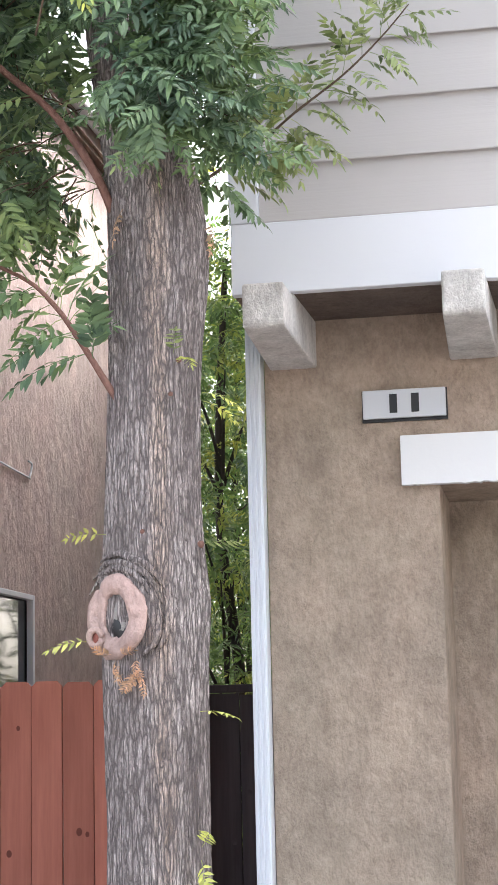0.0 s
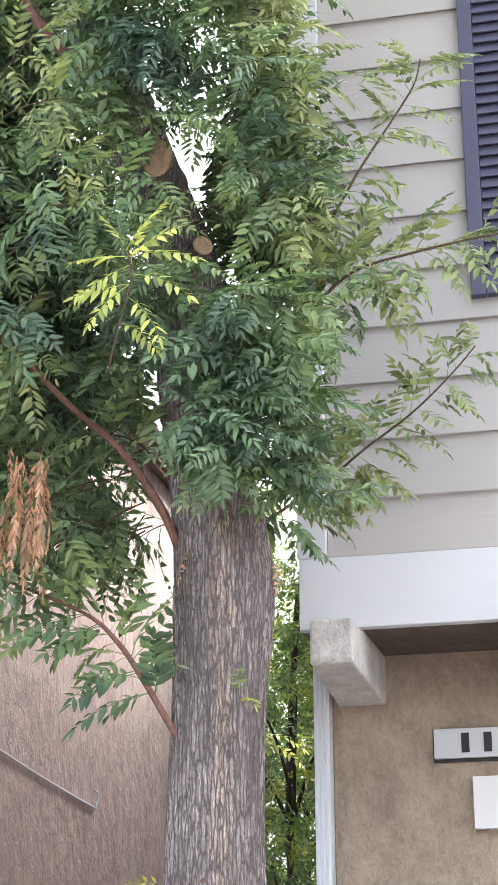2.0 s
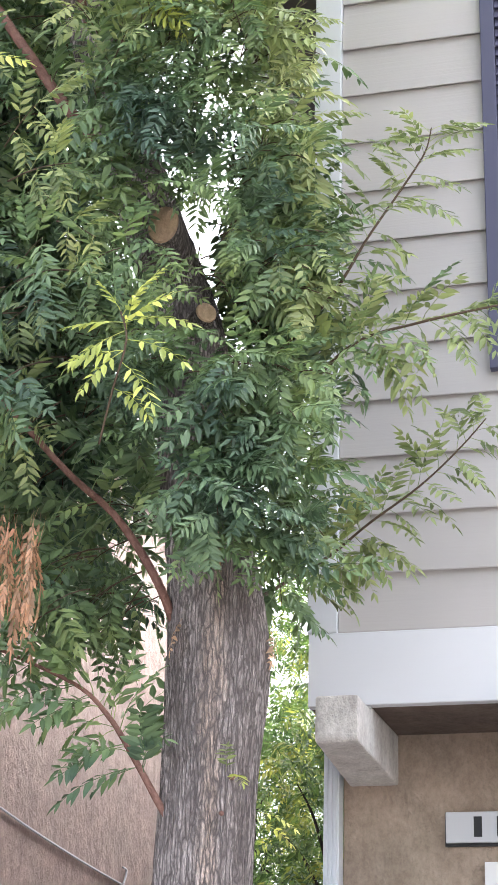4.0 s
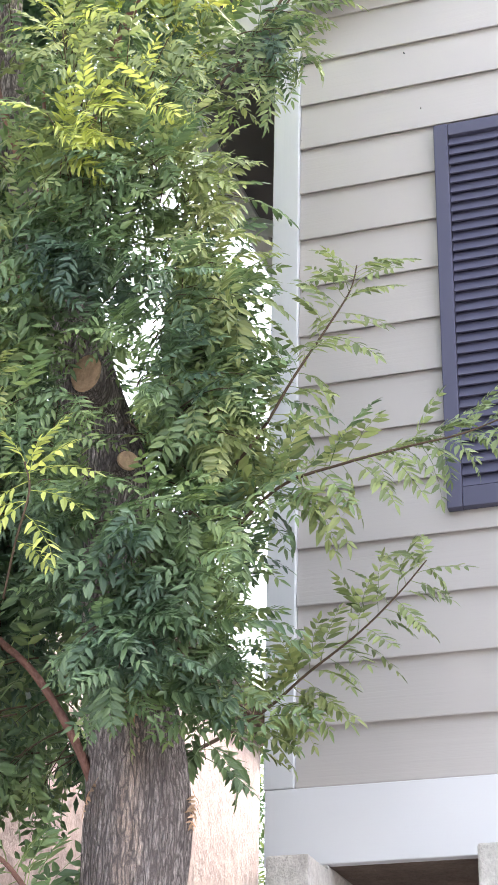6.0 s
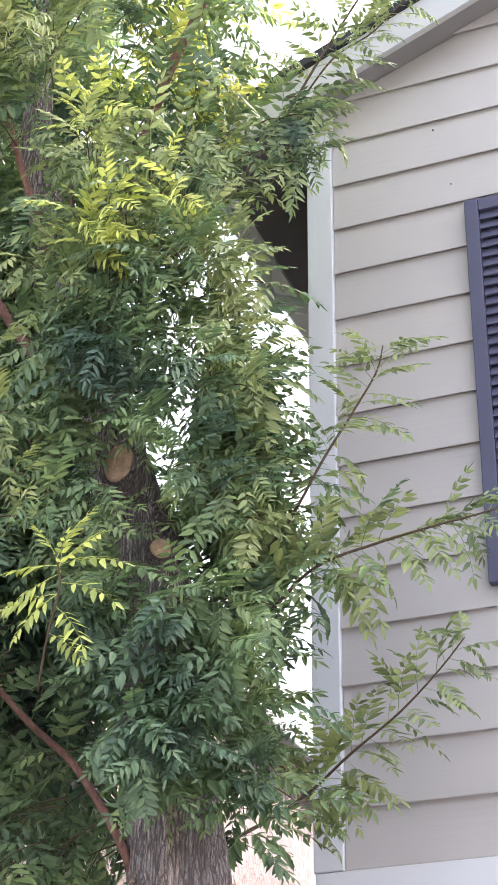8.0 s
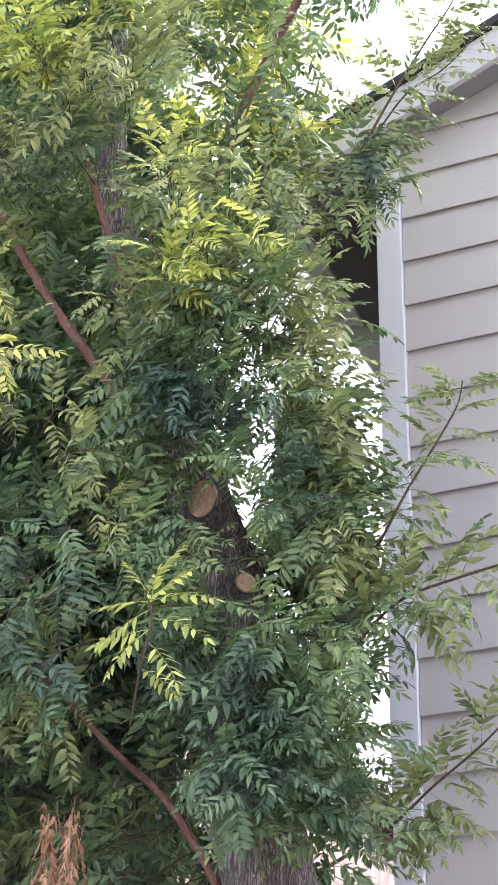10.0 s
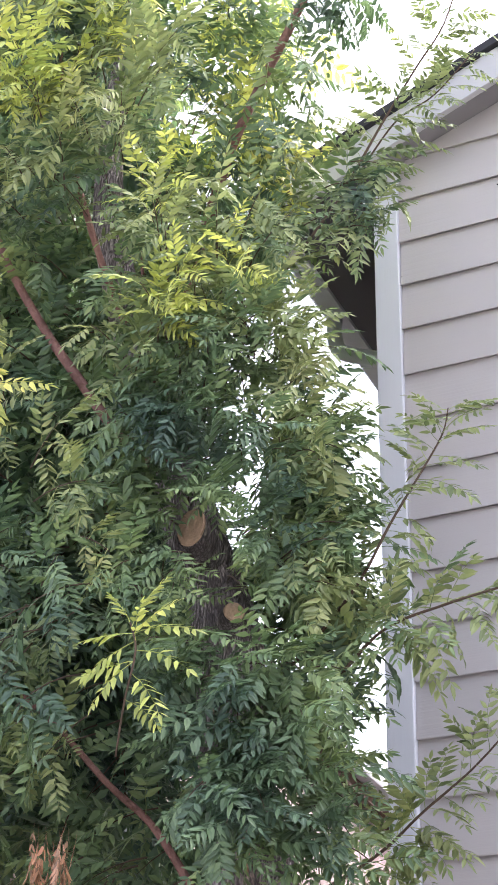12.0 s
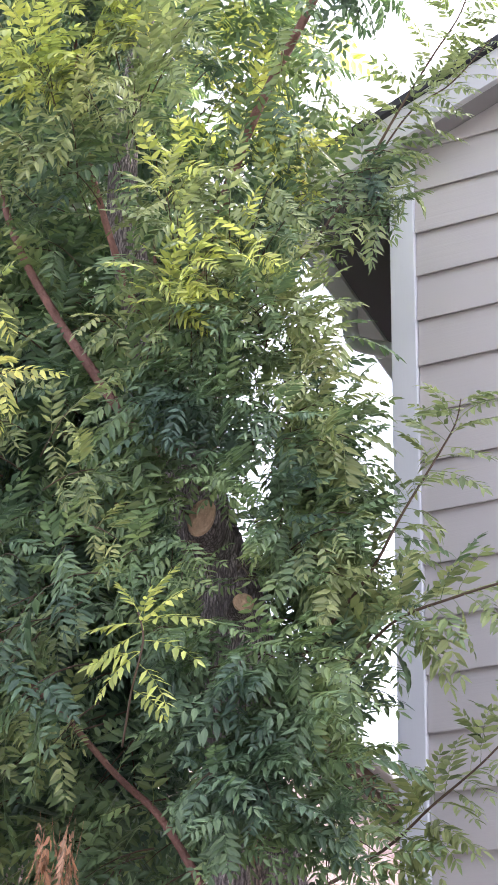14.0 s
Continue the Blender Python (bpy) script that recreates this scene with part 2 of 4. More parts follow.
def prism(outline, y0, y1, axis="y", bevel=0.0):
    """An outline of (a, z) extruded along an axis."""
    bm = bmesh.new()
    def at(a, z, d):
        return (a, d, z) if axis == "y" else (d, a, z)
    front = [bm.verts.new(at(a, z, y0)) for a, z in outline]
    back = [bm.verts.new(at(a, z, y1)) for a, z in outline]
    bm.faces.new(front)
    bm.faces.new(back[::-1])
    k = len(outline)
    for i in range(k):
        bm.faces.new((front[i], back[i], back[(i + 1) % k], front[(i + 1) % k]))
    bmesh.ops.recalc_face_normals(bm, faces=bm.faces[:])
    if bevel:
        bmesh.ops.bevel(bm, geom=bm.edges[:], offset=bevel, segments=2, affect="EDGES", profile=0.5)
    return bm


def tube_into(verts, faces, pts, radii, sides=8):
    """Adds a tapered tube along points to lists for from_pydata."""
    start = len(verts)
    up = Vector((0.3, 0.9, 0.1))
    for i, p in enumerate(pts):
        a = pts[max(i - 1, 0)]
        b = pts[min(i + 1, len(pts) - 1)]
        d = (Vector(b) - Vector(a)).normalized()
        u = d.cross(up).normalized()
        w = d.cross(u)
        for k in range(sides):
            an = 2 * math.pi * k / sides
            verts.append(Vector(p) + radii[i] * (math.cos(an) * u + math.sin(an) * w))
    for i in range(len(pts) - 1):
        for k in range(sides):
            a, b = start + i * sides + k, start + i * sides + (k + 1) % sides
            faces.append((a, b, b + sides, a + sides))
    faces.append(tuple(start + k for k in range(sides))[::-1])
    faces.append(tuple(start + (len(pts) - 1) * sides + k for k in range(sides)))


def glide(pts, steps=6):
    """A smooth line through points."""
    out = []
    ps = [Vector(p) for p in pts]
    for i in range(len(ps) - 1):
        p0, p1, p2, p3 = ps[max(i - 1, 0)], ps[i], ps[i + 1], ps[min(i + 2, len(ps) - 1)]
        for s in range(steps):
            t = s / steps
            out.append(0.5 * ((2 * p1) + (p2 - p0) * t + (2 * p0 - 5 * p1 + 4 * p2 - p3) * t * t + (3 * p1 - p0 - 3 * p2 + p3) * t ** 3))
    out.append(ps[-1])
    return out


def mesh_of(name, verts, faces, material, smooth=True):
    me = bpy.data.meshes.new(name)
    me.from_pydata([tuple(v) for v in verts], [], faces)
    me.materials.append(material)
    if smooth:
        me.polygons.foreach_set("use_smooth", [True] * len(me.polygons))
    me.update()
    return me


# ---- ground ----
bm = bmesh.new()
bmesh.ops.create_grid(bm, x_segments=60, y_segments=60, size=300)
ground = tagged(part("ground", bm, GROUND), "grey worn concrete paving around the houses", "ground", kind="structure")

# ---- the house ----
RISE = 0.43                                  # slope of the roof
REVEAL, LOW = 0.2, 3.2                       # siding courses
BACK, WIDE, RIDGE = 9.0, 7.2, 3.6
house = thing("house", "two storey house, pale grey lap siding over tan stucco", "house")


def soffit_z(x):
    return 5.99 + RISE * x


gable = [(-0.09, 3.0), (WIDE, 3.0), (WIDE, soffit_z(0)), (RIDGE, soffit_z(RIDGE)), (-0.09, soffit_z(-0.09))]
part("upper_wall", prism(gable, 0.02, 0.2), SIDING, house)
part("side_wall", box(-0.09, 0.1, 0.2, BACK, 2.774, 5.95), SIDING, house)
part("side_wall", box(WIDE - 0.2, WIDE, 0.2, BACK, 0, 5.95), SIDING, house)
part("back_wall", box(-0.06, WIDE, BACK, BACK + 0.2, 0, 5.95), STUCCO, house)
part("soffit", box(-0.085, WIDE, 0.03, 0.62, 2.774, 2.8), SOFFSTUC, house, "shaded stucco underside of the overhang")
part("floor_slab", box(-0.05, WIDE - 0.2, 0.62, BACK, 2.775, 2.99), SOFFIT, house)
part("beam", box(-0.09, WIDE, -0.012, 0.028, 2.774, 3.008, 0.004), BEAMP, house, "smooth white painted band board")
part("corner_board", box(-0.095, 0.002, -0.014, 0.1, 3.009, 5.96, 0.004), TRIM, house, "white painted corner board with wood grain")

# lower storey, with a recess at its door
part("stucco_wall", prism([(-0.06, 0), (0.52, 0), (0.52, 2.19), (WIDE, 2.19), (WIDE, 2.773), (-0.06, 2.773)], 0.4, 0.6), STUCCO, house, "rough tan stucco wall")
part("recess_wall", box(0.4, WIDE, 0.88, 1.05, 0, 2.774), STUCCO, house)
part("recess_wall", box(0.3, 0.519, 0.6, 0.88, 0, 2.774), STUCCO, house)
part("recess_ceiling", box(0.52, WIDE, 0.6, 0.88, 2.19, 2.25), STUCCO, house)
part("stucco_wall", box(-0.06, 0.14, 0.6, BACK, 0, 2.774), STUCCO, house)
bm = prism([(0.398, 2.355), (2.4, 2.355)] + [(2.4 - 2.002 * i / 240, 2.189 + 0.005 * noise.noise(Vector((i * 0.7, 3, 1))) + 0.003 * noise.noise(Vector((i * 0.23, 8, 1)))) for i in range(241)], 0.365, 0.402)
part("lintel", bm, LINTELP, house, "thick white stucco band over the recess")
part("door_casing", box(0.735, 0.85, 0.84, 0.88, 0, 1.995, 0.01), TRIM, house)


def corbel(x):
    outline = [(-0.215, 2.757), (-0.215, 2.63), (-0.2, 2.617), (0.4, 2.607), (0.4, 2.773), (-0.013, 2.773), (-0.013, 2.757)]
    bm = prism([(a, z) for a, z in outline], x, x + 0.13, "x")
    for v in bm.verts:                        # it broadens a little towards the wall
        if v.co.y > 0.3:
            v.co.x += 0.012 if v.co.x > x + 0.06 else -0.02
    bmesh.ops.bevel(bm, geom=[e for e in bm.edges if e.calc_length() > 0.1], offset=0.008, segments=2, affect="EDGES", profile=0.5)
    part("corbel", bm, CORBELP, house, "weathered white corbel with peeling paint")


corbel(-0.02)
corbel(0.592)

# downspout at the corner of the lower storey, ribbed
ribs = []
for i in range(7):
    ribs += [(-0.118 + i * 0.0076, 0.352 if i % 2 else 0.358), (-0.118 + i * 0.0076 + 0.0055, 0.352 if i % 2 else 0.358)]
outline = ribs + [(-0.063, 0.41), (-0.118, 0.41)]
bm = bmesh.new()
lo = [bm.verts.new((a, b, 0.05)) for a, b in outline]
hi = [bm.verts.new((a, b, 2.77)) for a, b in outline]
for i in range(len(outline)):
    j = (i + 1) % len(outline)
    bm.faces.new((lo[i], lo[j], hi[j], hi[i]))
bm.faces.new(lo[::-1])
bm.faces.new(hi)
part("downspout", bm, ALU, house, "white ribbed metal downspout")

# roof: two slabs, bargeboards, dark roofing edge, gutter
for side in (0, 1):
    def flip(x):
        return 2 * RIDGE - x if side else x
    slab = [(-0.45, soffit_z(-0.45)), (RIDGE, soffit_z(RIDGE)), (RIDGE, soffit_z(RIDGE) + 0.1), (-0.45, soffit_z(-0.45) + 0.1)]
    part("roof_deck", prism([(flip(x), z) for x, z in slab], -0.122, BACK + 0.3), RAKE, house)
    cover = [(-0.47, soffit_z(-0.47) + 0.103), (RIDGE, soffit_z(RIDGE) + 0.103), (RIDGE, soffit_z(RIDGE) + 0.14), (-0.47, soffit_z(-0.47) + 0.14)]
    part("roofing", prism([(flip(x), z) for x, z in cover], -0.175, BACK + 0.32), ROOFING, house, "dark roofing with a thin edge")
    barge = [(-0.455, soffit_z(-0.455) - 0.05), (RIDGE, soffit_z(RIDGE) - 0.05), (RIDGE, soffit_z(RIDGE) + 0.1), (-0.455, soffit_z(-0.455) + 0.1)]
    part("bargeboard", prism([(flip(x), z) for x, z in barge], -0.152, -0.124, bevel=0.003), FASCIA, house, "pale painted bargeboard")
# thin sheet under the side eave, its dark colour in place of leaf shade
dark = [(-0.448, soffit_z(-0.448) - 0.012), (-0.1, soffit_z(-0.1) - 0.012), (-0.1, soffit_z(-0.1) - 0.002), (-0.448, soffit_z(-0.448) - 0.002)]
part("eave_soffit", prism(dark, -0.12, BACK), SOFFIT, house, "eave underside with its shade painted in")
part("fascia", box(-0.472, -0.451, -0.12, BACK, 5.77, 5.885), FASCIA, house)
gut = [(-0.474, 5.885), (-0.474, 5.775), (-0.535, 5.775), (-0.56, 5.81), (-0.56, 5.845), (-0.572, 5.87), (-0.572, 5.885), (-0.562, 5.885), (-0.55, 5.845), (-0.55, 5.815), (-0.53, 5.785), (-0.484, 5.785), (-0.484, 5.885)]
part("gutter", prism(gut, -0.15, BACK), FASCIA, house, "pale metal eave gutter")
vs, fs = [], []
line = glide([(-0.51, 0.62, 5.79), (-0.51, 0.62, 5.68), (-0.47, 0.62, 5.6), (-0.3, 0.62, 5.52), (-0.17, 0.62, 5.42), (-0.135, 0.62, 5.3), (-0.135, 0.62, 2.9)], 6)
tube_into(vs, fs, line, [0.034] * len(line), 14)
part("gutter_pipe", mesh_of("gutter_pipe", vs, fs, FASCIA), FASCIA, house, "curved gutter outlet pipe")


# the shutter: two stiles, rails, slats
def shutter(x0, z0, x1, z1):
    s = new("shutter")
    s.parent = house
    s["label"] = "dark blue grey louvred shutter"
    y0, y1 = -0.034, 0.0
    part("stile", box(x0, x0 + 0.05, y0, y1, z0, z1, 0.003), SHUT, s)
    part("stile", box(x1 - 0.05, x1, y0, y1, z0, z1, 0.003), SHUT, s)
    for a, b in ((z0 + 0.001, z0 + 0.07), (z1 - 0.052, z1 - 0.001)):
        part("rail", box(x0 + 0.051, x1 - 0.051, y0 + 0.002, y1, a, b, 0.003), SHUT, s)
    part("back_panel", box(x0 + 0.051, x1 - 0.051, -0.006, 0.0, z0 + 0.071, z1 - 0.053), SHUT, s)
    count = 34
    step = (z1 - z0 - 0.125) / count
    bm = prism([(-0.03, 0.0), (-0.024, -0.001), (-0.007, step * 1.02), (-0.012, step * 1.05)], x0 + 0.0515, x1 - 0.0515, "x")
    me = bpy.data.meshes.new("slat")
    bm.to_mesh(me)
    bm.free()
    me.materials.append(SHUT)
    for i in range(count):
        part("slat", me, SHUT, s).location = (0, 0, z0 + 0.072 + i * step)


shutter(0.506, 3.868, 0.93, 5.372)


# number plate on the wall; the figures are plain bars
plate = thing("number_plate", "grey white enamel number plate with two dark figures", "sign", (0.415, 0.385, 2.464))
part("plate", box(-0.139, 0.139, -0.014, 0.0, -0.047, 0.05, 0.003), PLATE, plate)
part("plate_backing", box(-0.143, 0.143, 0.001, 0.015, -0.056, 0.051), DARKP, plate, "black backing board")
for x in (-0.036, 0.037):
    part("figure_bar", box(x - 0.013, x + 0.013, -0.0165, -0.0145, -0.03, 0.034), DARKP, plate)

# ---- the neighbour's house ----
neighbour = thing("neighbour_house", "grey brown stucco house with a deep eave", "house", (-2.0, 3.0, 0))


def nbox(*a, **k):
    bm = box(*a, **k)
    bmesh.ops.translate(bm, verts=bm.verts[:], vec=(2.0, -3.0, 0))
    return bm


WY0, WY1, WZ0, WZ1 = 3.14, 3.93, 0.9, 2.16
part("wall", nbox(-2.25, -2.0, -1.2, WY0, 0, 5.2), NSTUCCO, neighbour)
part("wall", nbox(-2.25, -2.0, WY1, 5.75, 0, 5.2), NSTUCCO, neighbour)
part("wall", nbox(-2.25, -2.0, WY0, WY1, 0, WZ0), NSTUCCO, neighbour)
part("wall", nbox(-2.25, -2.0, WY0, WY1, WZ1, 5.2), NSTUCCO, neighbour)
part("wall", nbox(-9.0, -2.25, -1.2, -1.0, 0, 5.2), NSTUCCO, neighbour)
part("wall", nbox(-9.0, -2.25, 5.55, 5.75, 0, 5.2), NSTUCCO, neighbour)
win = new("window")
win.parent = neighbour
part("pane", nbox(-2.045, -2.035, WY0, WY1, WZ0, WZ1), GLASS, win)
for a in ((WY0, WY0 + 0.03, WZ0, WZ1), (WY1 - 0.03, WY1, WZ0, WZ1), (WY0 + 0.03, WY1 - 0.03, WZ1 - 0.03, WZ1), (WY0 + 0.03, WY1 - 0.03, WZ0, WZ0 + 0.03)):
    part("window_frame", nbox(-2.03, -1.99, *a, bevel=0.004), ALU, win, "white window frame")
rl = [(-1.915, 5.1), (-1.915, 5.24), (-5.6, 6.85), (-5.6, 6.71)]
bm = prism([(x + 2, z) for x, z in rl], -1.6 - 3, 6.0 - 3)
part("roof", bm, ROOFING, neighbour)
part("fascia", nbox(-1.914, -1.89, -1.6, 6.0, 5.09, 5.23), BROWNF, neighbour, "brown painted eave board")
part("gutter", nbox(-1.889, -1.795, -1.6, 6.0, 5.16, 5.25, bevel=0.02), FASCIA, neighbour, "pale eave gutter")
bm = prism([(x + 2, z - 0.004) for x, z in [(-1.915, 5.07), (-1.915, 5.099), (-5.6, 6.705), (-5.6, 6.676)]], -1.55 - 3, 5.95 - 3)
part("eave_soffit", bm, BROWNF, neighbour, "dark brown eave underside")

cable = [(-1.991, 1.0, 3.0), (-1.991, 2.2, 2.89), (-1.991, 3.0, 2.84), (-1.991, 3.76, 2.81), (-1.991, 3.84, 2.82), (-1.991, 3.88, 2.89), (-1.991, 3.82, 2.9)]
vs, fs = [], []
line = glide(cable, 6)
tube_into(vs, fs, line, [0.006] * len(line), 8)
tagged(part("wall_cable", mesh_of("wall_cable", vs, fs, ALU), ALU), "thin grey cable clipped along the stucco wall", "cable")


# ---- fences ----
def fence(name, label, x0, x1, y, top, material, board, cap):
    f = thing(name, label, "fence", ((x0 + x1) / 2, y, 0))
    cx = (x0 + x1) / 2
    part("rail", box(x0 - cx, x1 - cx, 0.021, 0.06, 0.3, 0.39), material, f)
    part("rail", box(x0 - cx, x1 - cx, 0.021, 0.06, top - 0.3, top - 0.21), material, f)
    if cap:
        part("top_rail", box(x0 - cx, x1 - cx, -0.02, 0.05, top - 0.035, top, 0.004), material, f)
    rng = random.Random(5)
    k = int((x1 - x0) / board)
    out = [(-board / 2 + 0.0025, 0.02), (board / 2 - 0.0025, 0.02)]
    h = top - (0.04 if cap else 0)
    if cap:
        shape = out + [(board / 2 - 0.0025, h), (-board / 2 + 0.0025, h)]
    else:
        c = 0.022
        shape = out + [(board / 2 - 0.0025, h - c), (board / 2 - 0.0025 - c, h), (-board / 2 + 0.0025 + c, h), (-board / 2 + 0.0025, h - c)]
    bm = prism(shape, 0.0, 0.019)
    me = bpy.data.meshes.new("board")
    bm.to_mesh(me)
    bm.free()
    me.materials.append(material)
    for i in range(k):
        b = part("board", me, material, f)
        b.location = (x0 - cx + (i + 0.5) * board, rng.uniform(-0.004, 0.004), rng.uniform(-0.006, 0.004))
        for _ in range(1 + i % 2):
            kb = bmesh.new()
            bmesh.ops.create_circle(kb, cap_ends=True, segments=10, radius=rng.uniform(0.008, 0.014))
            kn = part("wood_knot", kb, KNOT if not cap else BLACKWOOD, b)
            kn.matrix_basis = pose(rng.uniform(-0.045, 0.045), -0.0012, top - rng.uniform(0.1, 0.9), 90, 0, 0) @ Matrix.Diagonal((1, 1.3, 1, 1))
    return f


fence("red_fence", "red stained vertical board fence beside the tree", -1.975, -0.7, 2.05, 1.625, REDWOOD, 0.14, False)
fence("black_fence", "black stained board gate between the two houses", -0.7, -0.11, 2.4, 1.6, BLACKWOOD, 0.146, True)


# ---- lap siding, board by board ----
def siding_board(z, height):
    def left(h):
        return max(0.004, (h - 5.985) / RISE)
    def right(h):
        return min(WIDE, 2 * RIDGE - (h - 5.985) / RISE)
    zt = z + height
    a0, a1, b0, b1 = left(z), left(zt), right(z), right(zt)
    if b1 - a1 < 0.1:
        return
    # profile: lip at the foot, thinner at the head
    prof = [(-0.003, 0.0), (-0.004, 0.004), (0.013, height + 0.007), (0.0195, height + 0.007), (0.0195, 0.0095)]
    bm = bmesh.new()
    ends = []
    for xa, xb in ((a0, a1), (b0, b1)):
        ends.append([bm.verts.new((xa + (xb - xa) * h / height, y, z + h)) for y, h in prof])
    bm.faces.new(ends[0])
    bm.faces.new(ends[1][::-1])
    for i in range(5):
        j = (i + 1) % 5
        bm.faces.new((ends[0][j], ends[0][i], ends[1][i], ends[1][j]))
    bmesh.ops.recalc_face_normals(bm, faces=bm.faces[:])
    part("siding_board", bm, SIDING, house)


siding_board(3.01, 0.189)
for i in range(21):
    siding_board(LOW + i * REVEAL, REVEAL - 0.001)

# nail heads in the siding
for x, z in ((0.008, 5.44), (0.4, 5.76), (0.456, 5.49)):
    bm = bmesh.new()
    bmesh.ops.create_cone(bm, cap_ends=True, segments=8, radius1=0.003, radius2=0.002, depth=0.006, matrix=pose(x, 0.002, z, 90, 0, 0))
    part("nail_head", bm, DARKP, house)


# ---- the tree ----
TY = -0.97
SPINE = [(-0.125, TY, 0.0, 0.16), (-0.128, TY, 1.0, 0.13), (-0.128, TY, 1.55, 0.135), (-0.127, TY, 2.0, 0.127), (-0.115, TY, 2.35, 0.125),
         (-0.1, TY, 2.65, 0.131), (-0.125, TY, 2.9, 0.124), (-0.2, TY + 0.02, 3.25, 0.1), (-0.225, TY + 0.02, 3.6, 0.098), (-0.36, TY + 0.03, 4.0, 0.09),
         (-0.5, TY + 0.08, 4.4, 0.08), (-0.64, TY + 0.1, 4.8, 0.068), (-0.76, TY + 0.1, 5.3, 0.055), (-0.8, TY + 0.15, 5.9, 0.042), (-0.75, TY + 0.2, 6.6, 0.025), (-0.72, TY + 0.2, 7.1, 0.012)]
tree = thing("street_tree", "tall tree with grey furrowed bark and feathery green leaves", "tree", (-0.125, TY, 0))
TREE = Vector((-0.125, TY, 0))


def trunk_mesh():
    mid = glide([s[:3] for s in SPINE], 26)
    rad = [v.x for v in glide([(s[3], 0, 0) for s in SPINE], 26)]
    sides = 150
    verts, faces = [], []
    for i, (p, r) in enumerate(zip(mid, rad)):
        for k in range(sides):
            an = 2 * math.pi * k / sides
            c, s = math.cos(an), math.sin(an)
            q = Vector((c * 6.0, s * 6.0, p.z * 1.5))
            lump = noise.noise(q * 0.35) * 0.13 + noise.noise(q * 0.9 + Vector((3, 1, 7))) * 0.05
            swell = 0.09 * math.exp(-((p.z - 1.74) / 0.11) ** 2) + 0.05 * math.exp(-((p.z - 2.62) / 0.16) ** 2)
            wob = noise.noise(Vector((c * 2, s * 2, p.z * 6))) * 0.5
            f = noise.noise(Vector((c * 9 + wob, s * 9 + wob, p.z * 5.0)))
            g = noise.noise(Vector((c * 19 + wob, s * 19, p.z * 12.0)))
            rid = -max(0.0, 0.16 - abs(f)) * 0.22 - max(0.0, 0.16 - abs(g)) * 0.16
            rr = r * (1 + lump * 0.7 + rid + swell)
            verts.append(p - TREE + Vector((c * rr, s * rr, 0)))
    for i in range(len(mid) - 1):
        for k in range(sides):
            a, b = i * sides + k, i * sides + (k + 1) % sides
            faces.append((a, b, b + sides, a + sides))
    return mesh_of("trunk", verts, faces, BARK)


part("trunk", trunk_mesh(), BARK, tree, "stout trunk in grey furrowed bark")


def limb(name, pts, r0, r1, material, sides=12):
    line = glide(pts, 6)
    rad = [(r0 + (r1 - r0) * i / (len(line) - 1)) * (1 + 0.08 * noise.noise(Vector(p) * 14)) for i, p in enumerate(line)]
    vs, fs = [], []
    tube_into(vs, fs, [p - TREE for p in line], rad, sides)
    part(name, mesh_of(name, vs, fs, material), material, tree)
    return line


BOUGHS = [
    ([(-0.2, -1.02, 2.72), (-0.235, -1.07, 2.83), (-0.3, -1.09, 2.945), (-0.38, -1.09, 3.05), (-0.5, -1.09, 3.16), (-0.667, -1.09, 3.34), (-0.81, -1.09, 3.48), (-0.95, -1.08, 3.65), (-1.2, -1.05, 3.9)], 0.0125, 0.006),
    ([(-0.18, -1.02, 2.21), (-0.22, -1.06, 2.285), (-0.283, -1.08, 2.394), (-0.354, -1.09, 2.5), (-0.45, -1.1, 2.585), (-0.7, -1.1, 2.7)], 0.0105, 0.004),
    ([(-0.46, -0.97, 4.19), (-0.609, -1.02, 4.365), (-0.735, -1.02, 4.555), (-0.894, -1.02, 4.807), (-1.086, -1.02, 5.168), (-1.285, -1.0, 5.69)], 0.02, 0.011),
    ([(-0.5, -0.93, 4.5), (-0.398, -1.0, 4.769), (-0.353, -1.0, 4.935), (-0.288, -1.0, 5.169), (-0.231, -1.0, 5.366), (-0.131, -1.0, 5.603), (0.005, -1.0, 5.886), (0.101, -0.98, 6.17), (0.17, -0.95, 6.5)], 0.022, 0.012),
    ([(-0.6, -0.9, 4.7), (-0.66, -1.1, 5.0), (-0.74, -1.2, 5.4), (-0.78, -1.25, 5.8)], 0.014, 0.007),
    ([(-0.42, -0.98, 4.15), (-0.4, -1.14, 4.4), (-0.42, -1.2, 4.7), (-0.44, -1.22, 4.95)], 0.009, 0.004),
]
BOUGH_LINES = [limb("limb", p, a, b, LIMB) for p, a, b in BOUGHS]
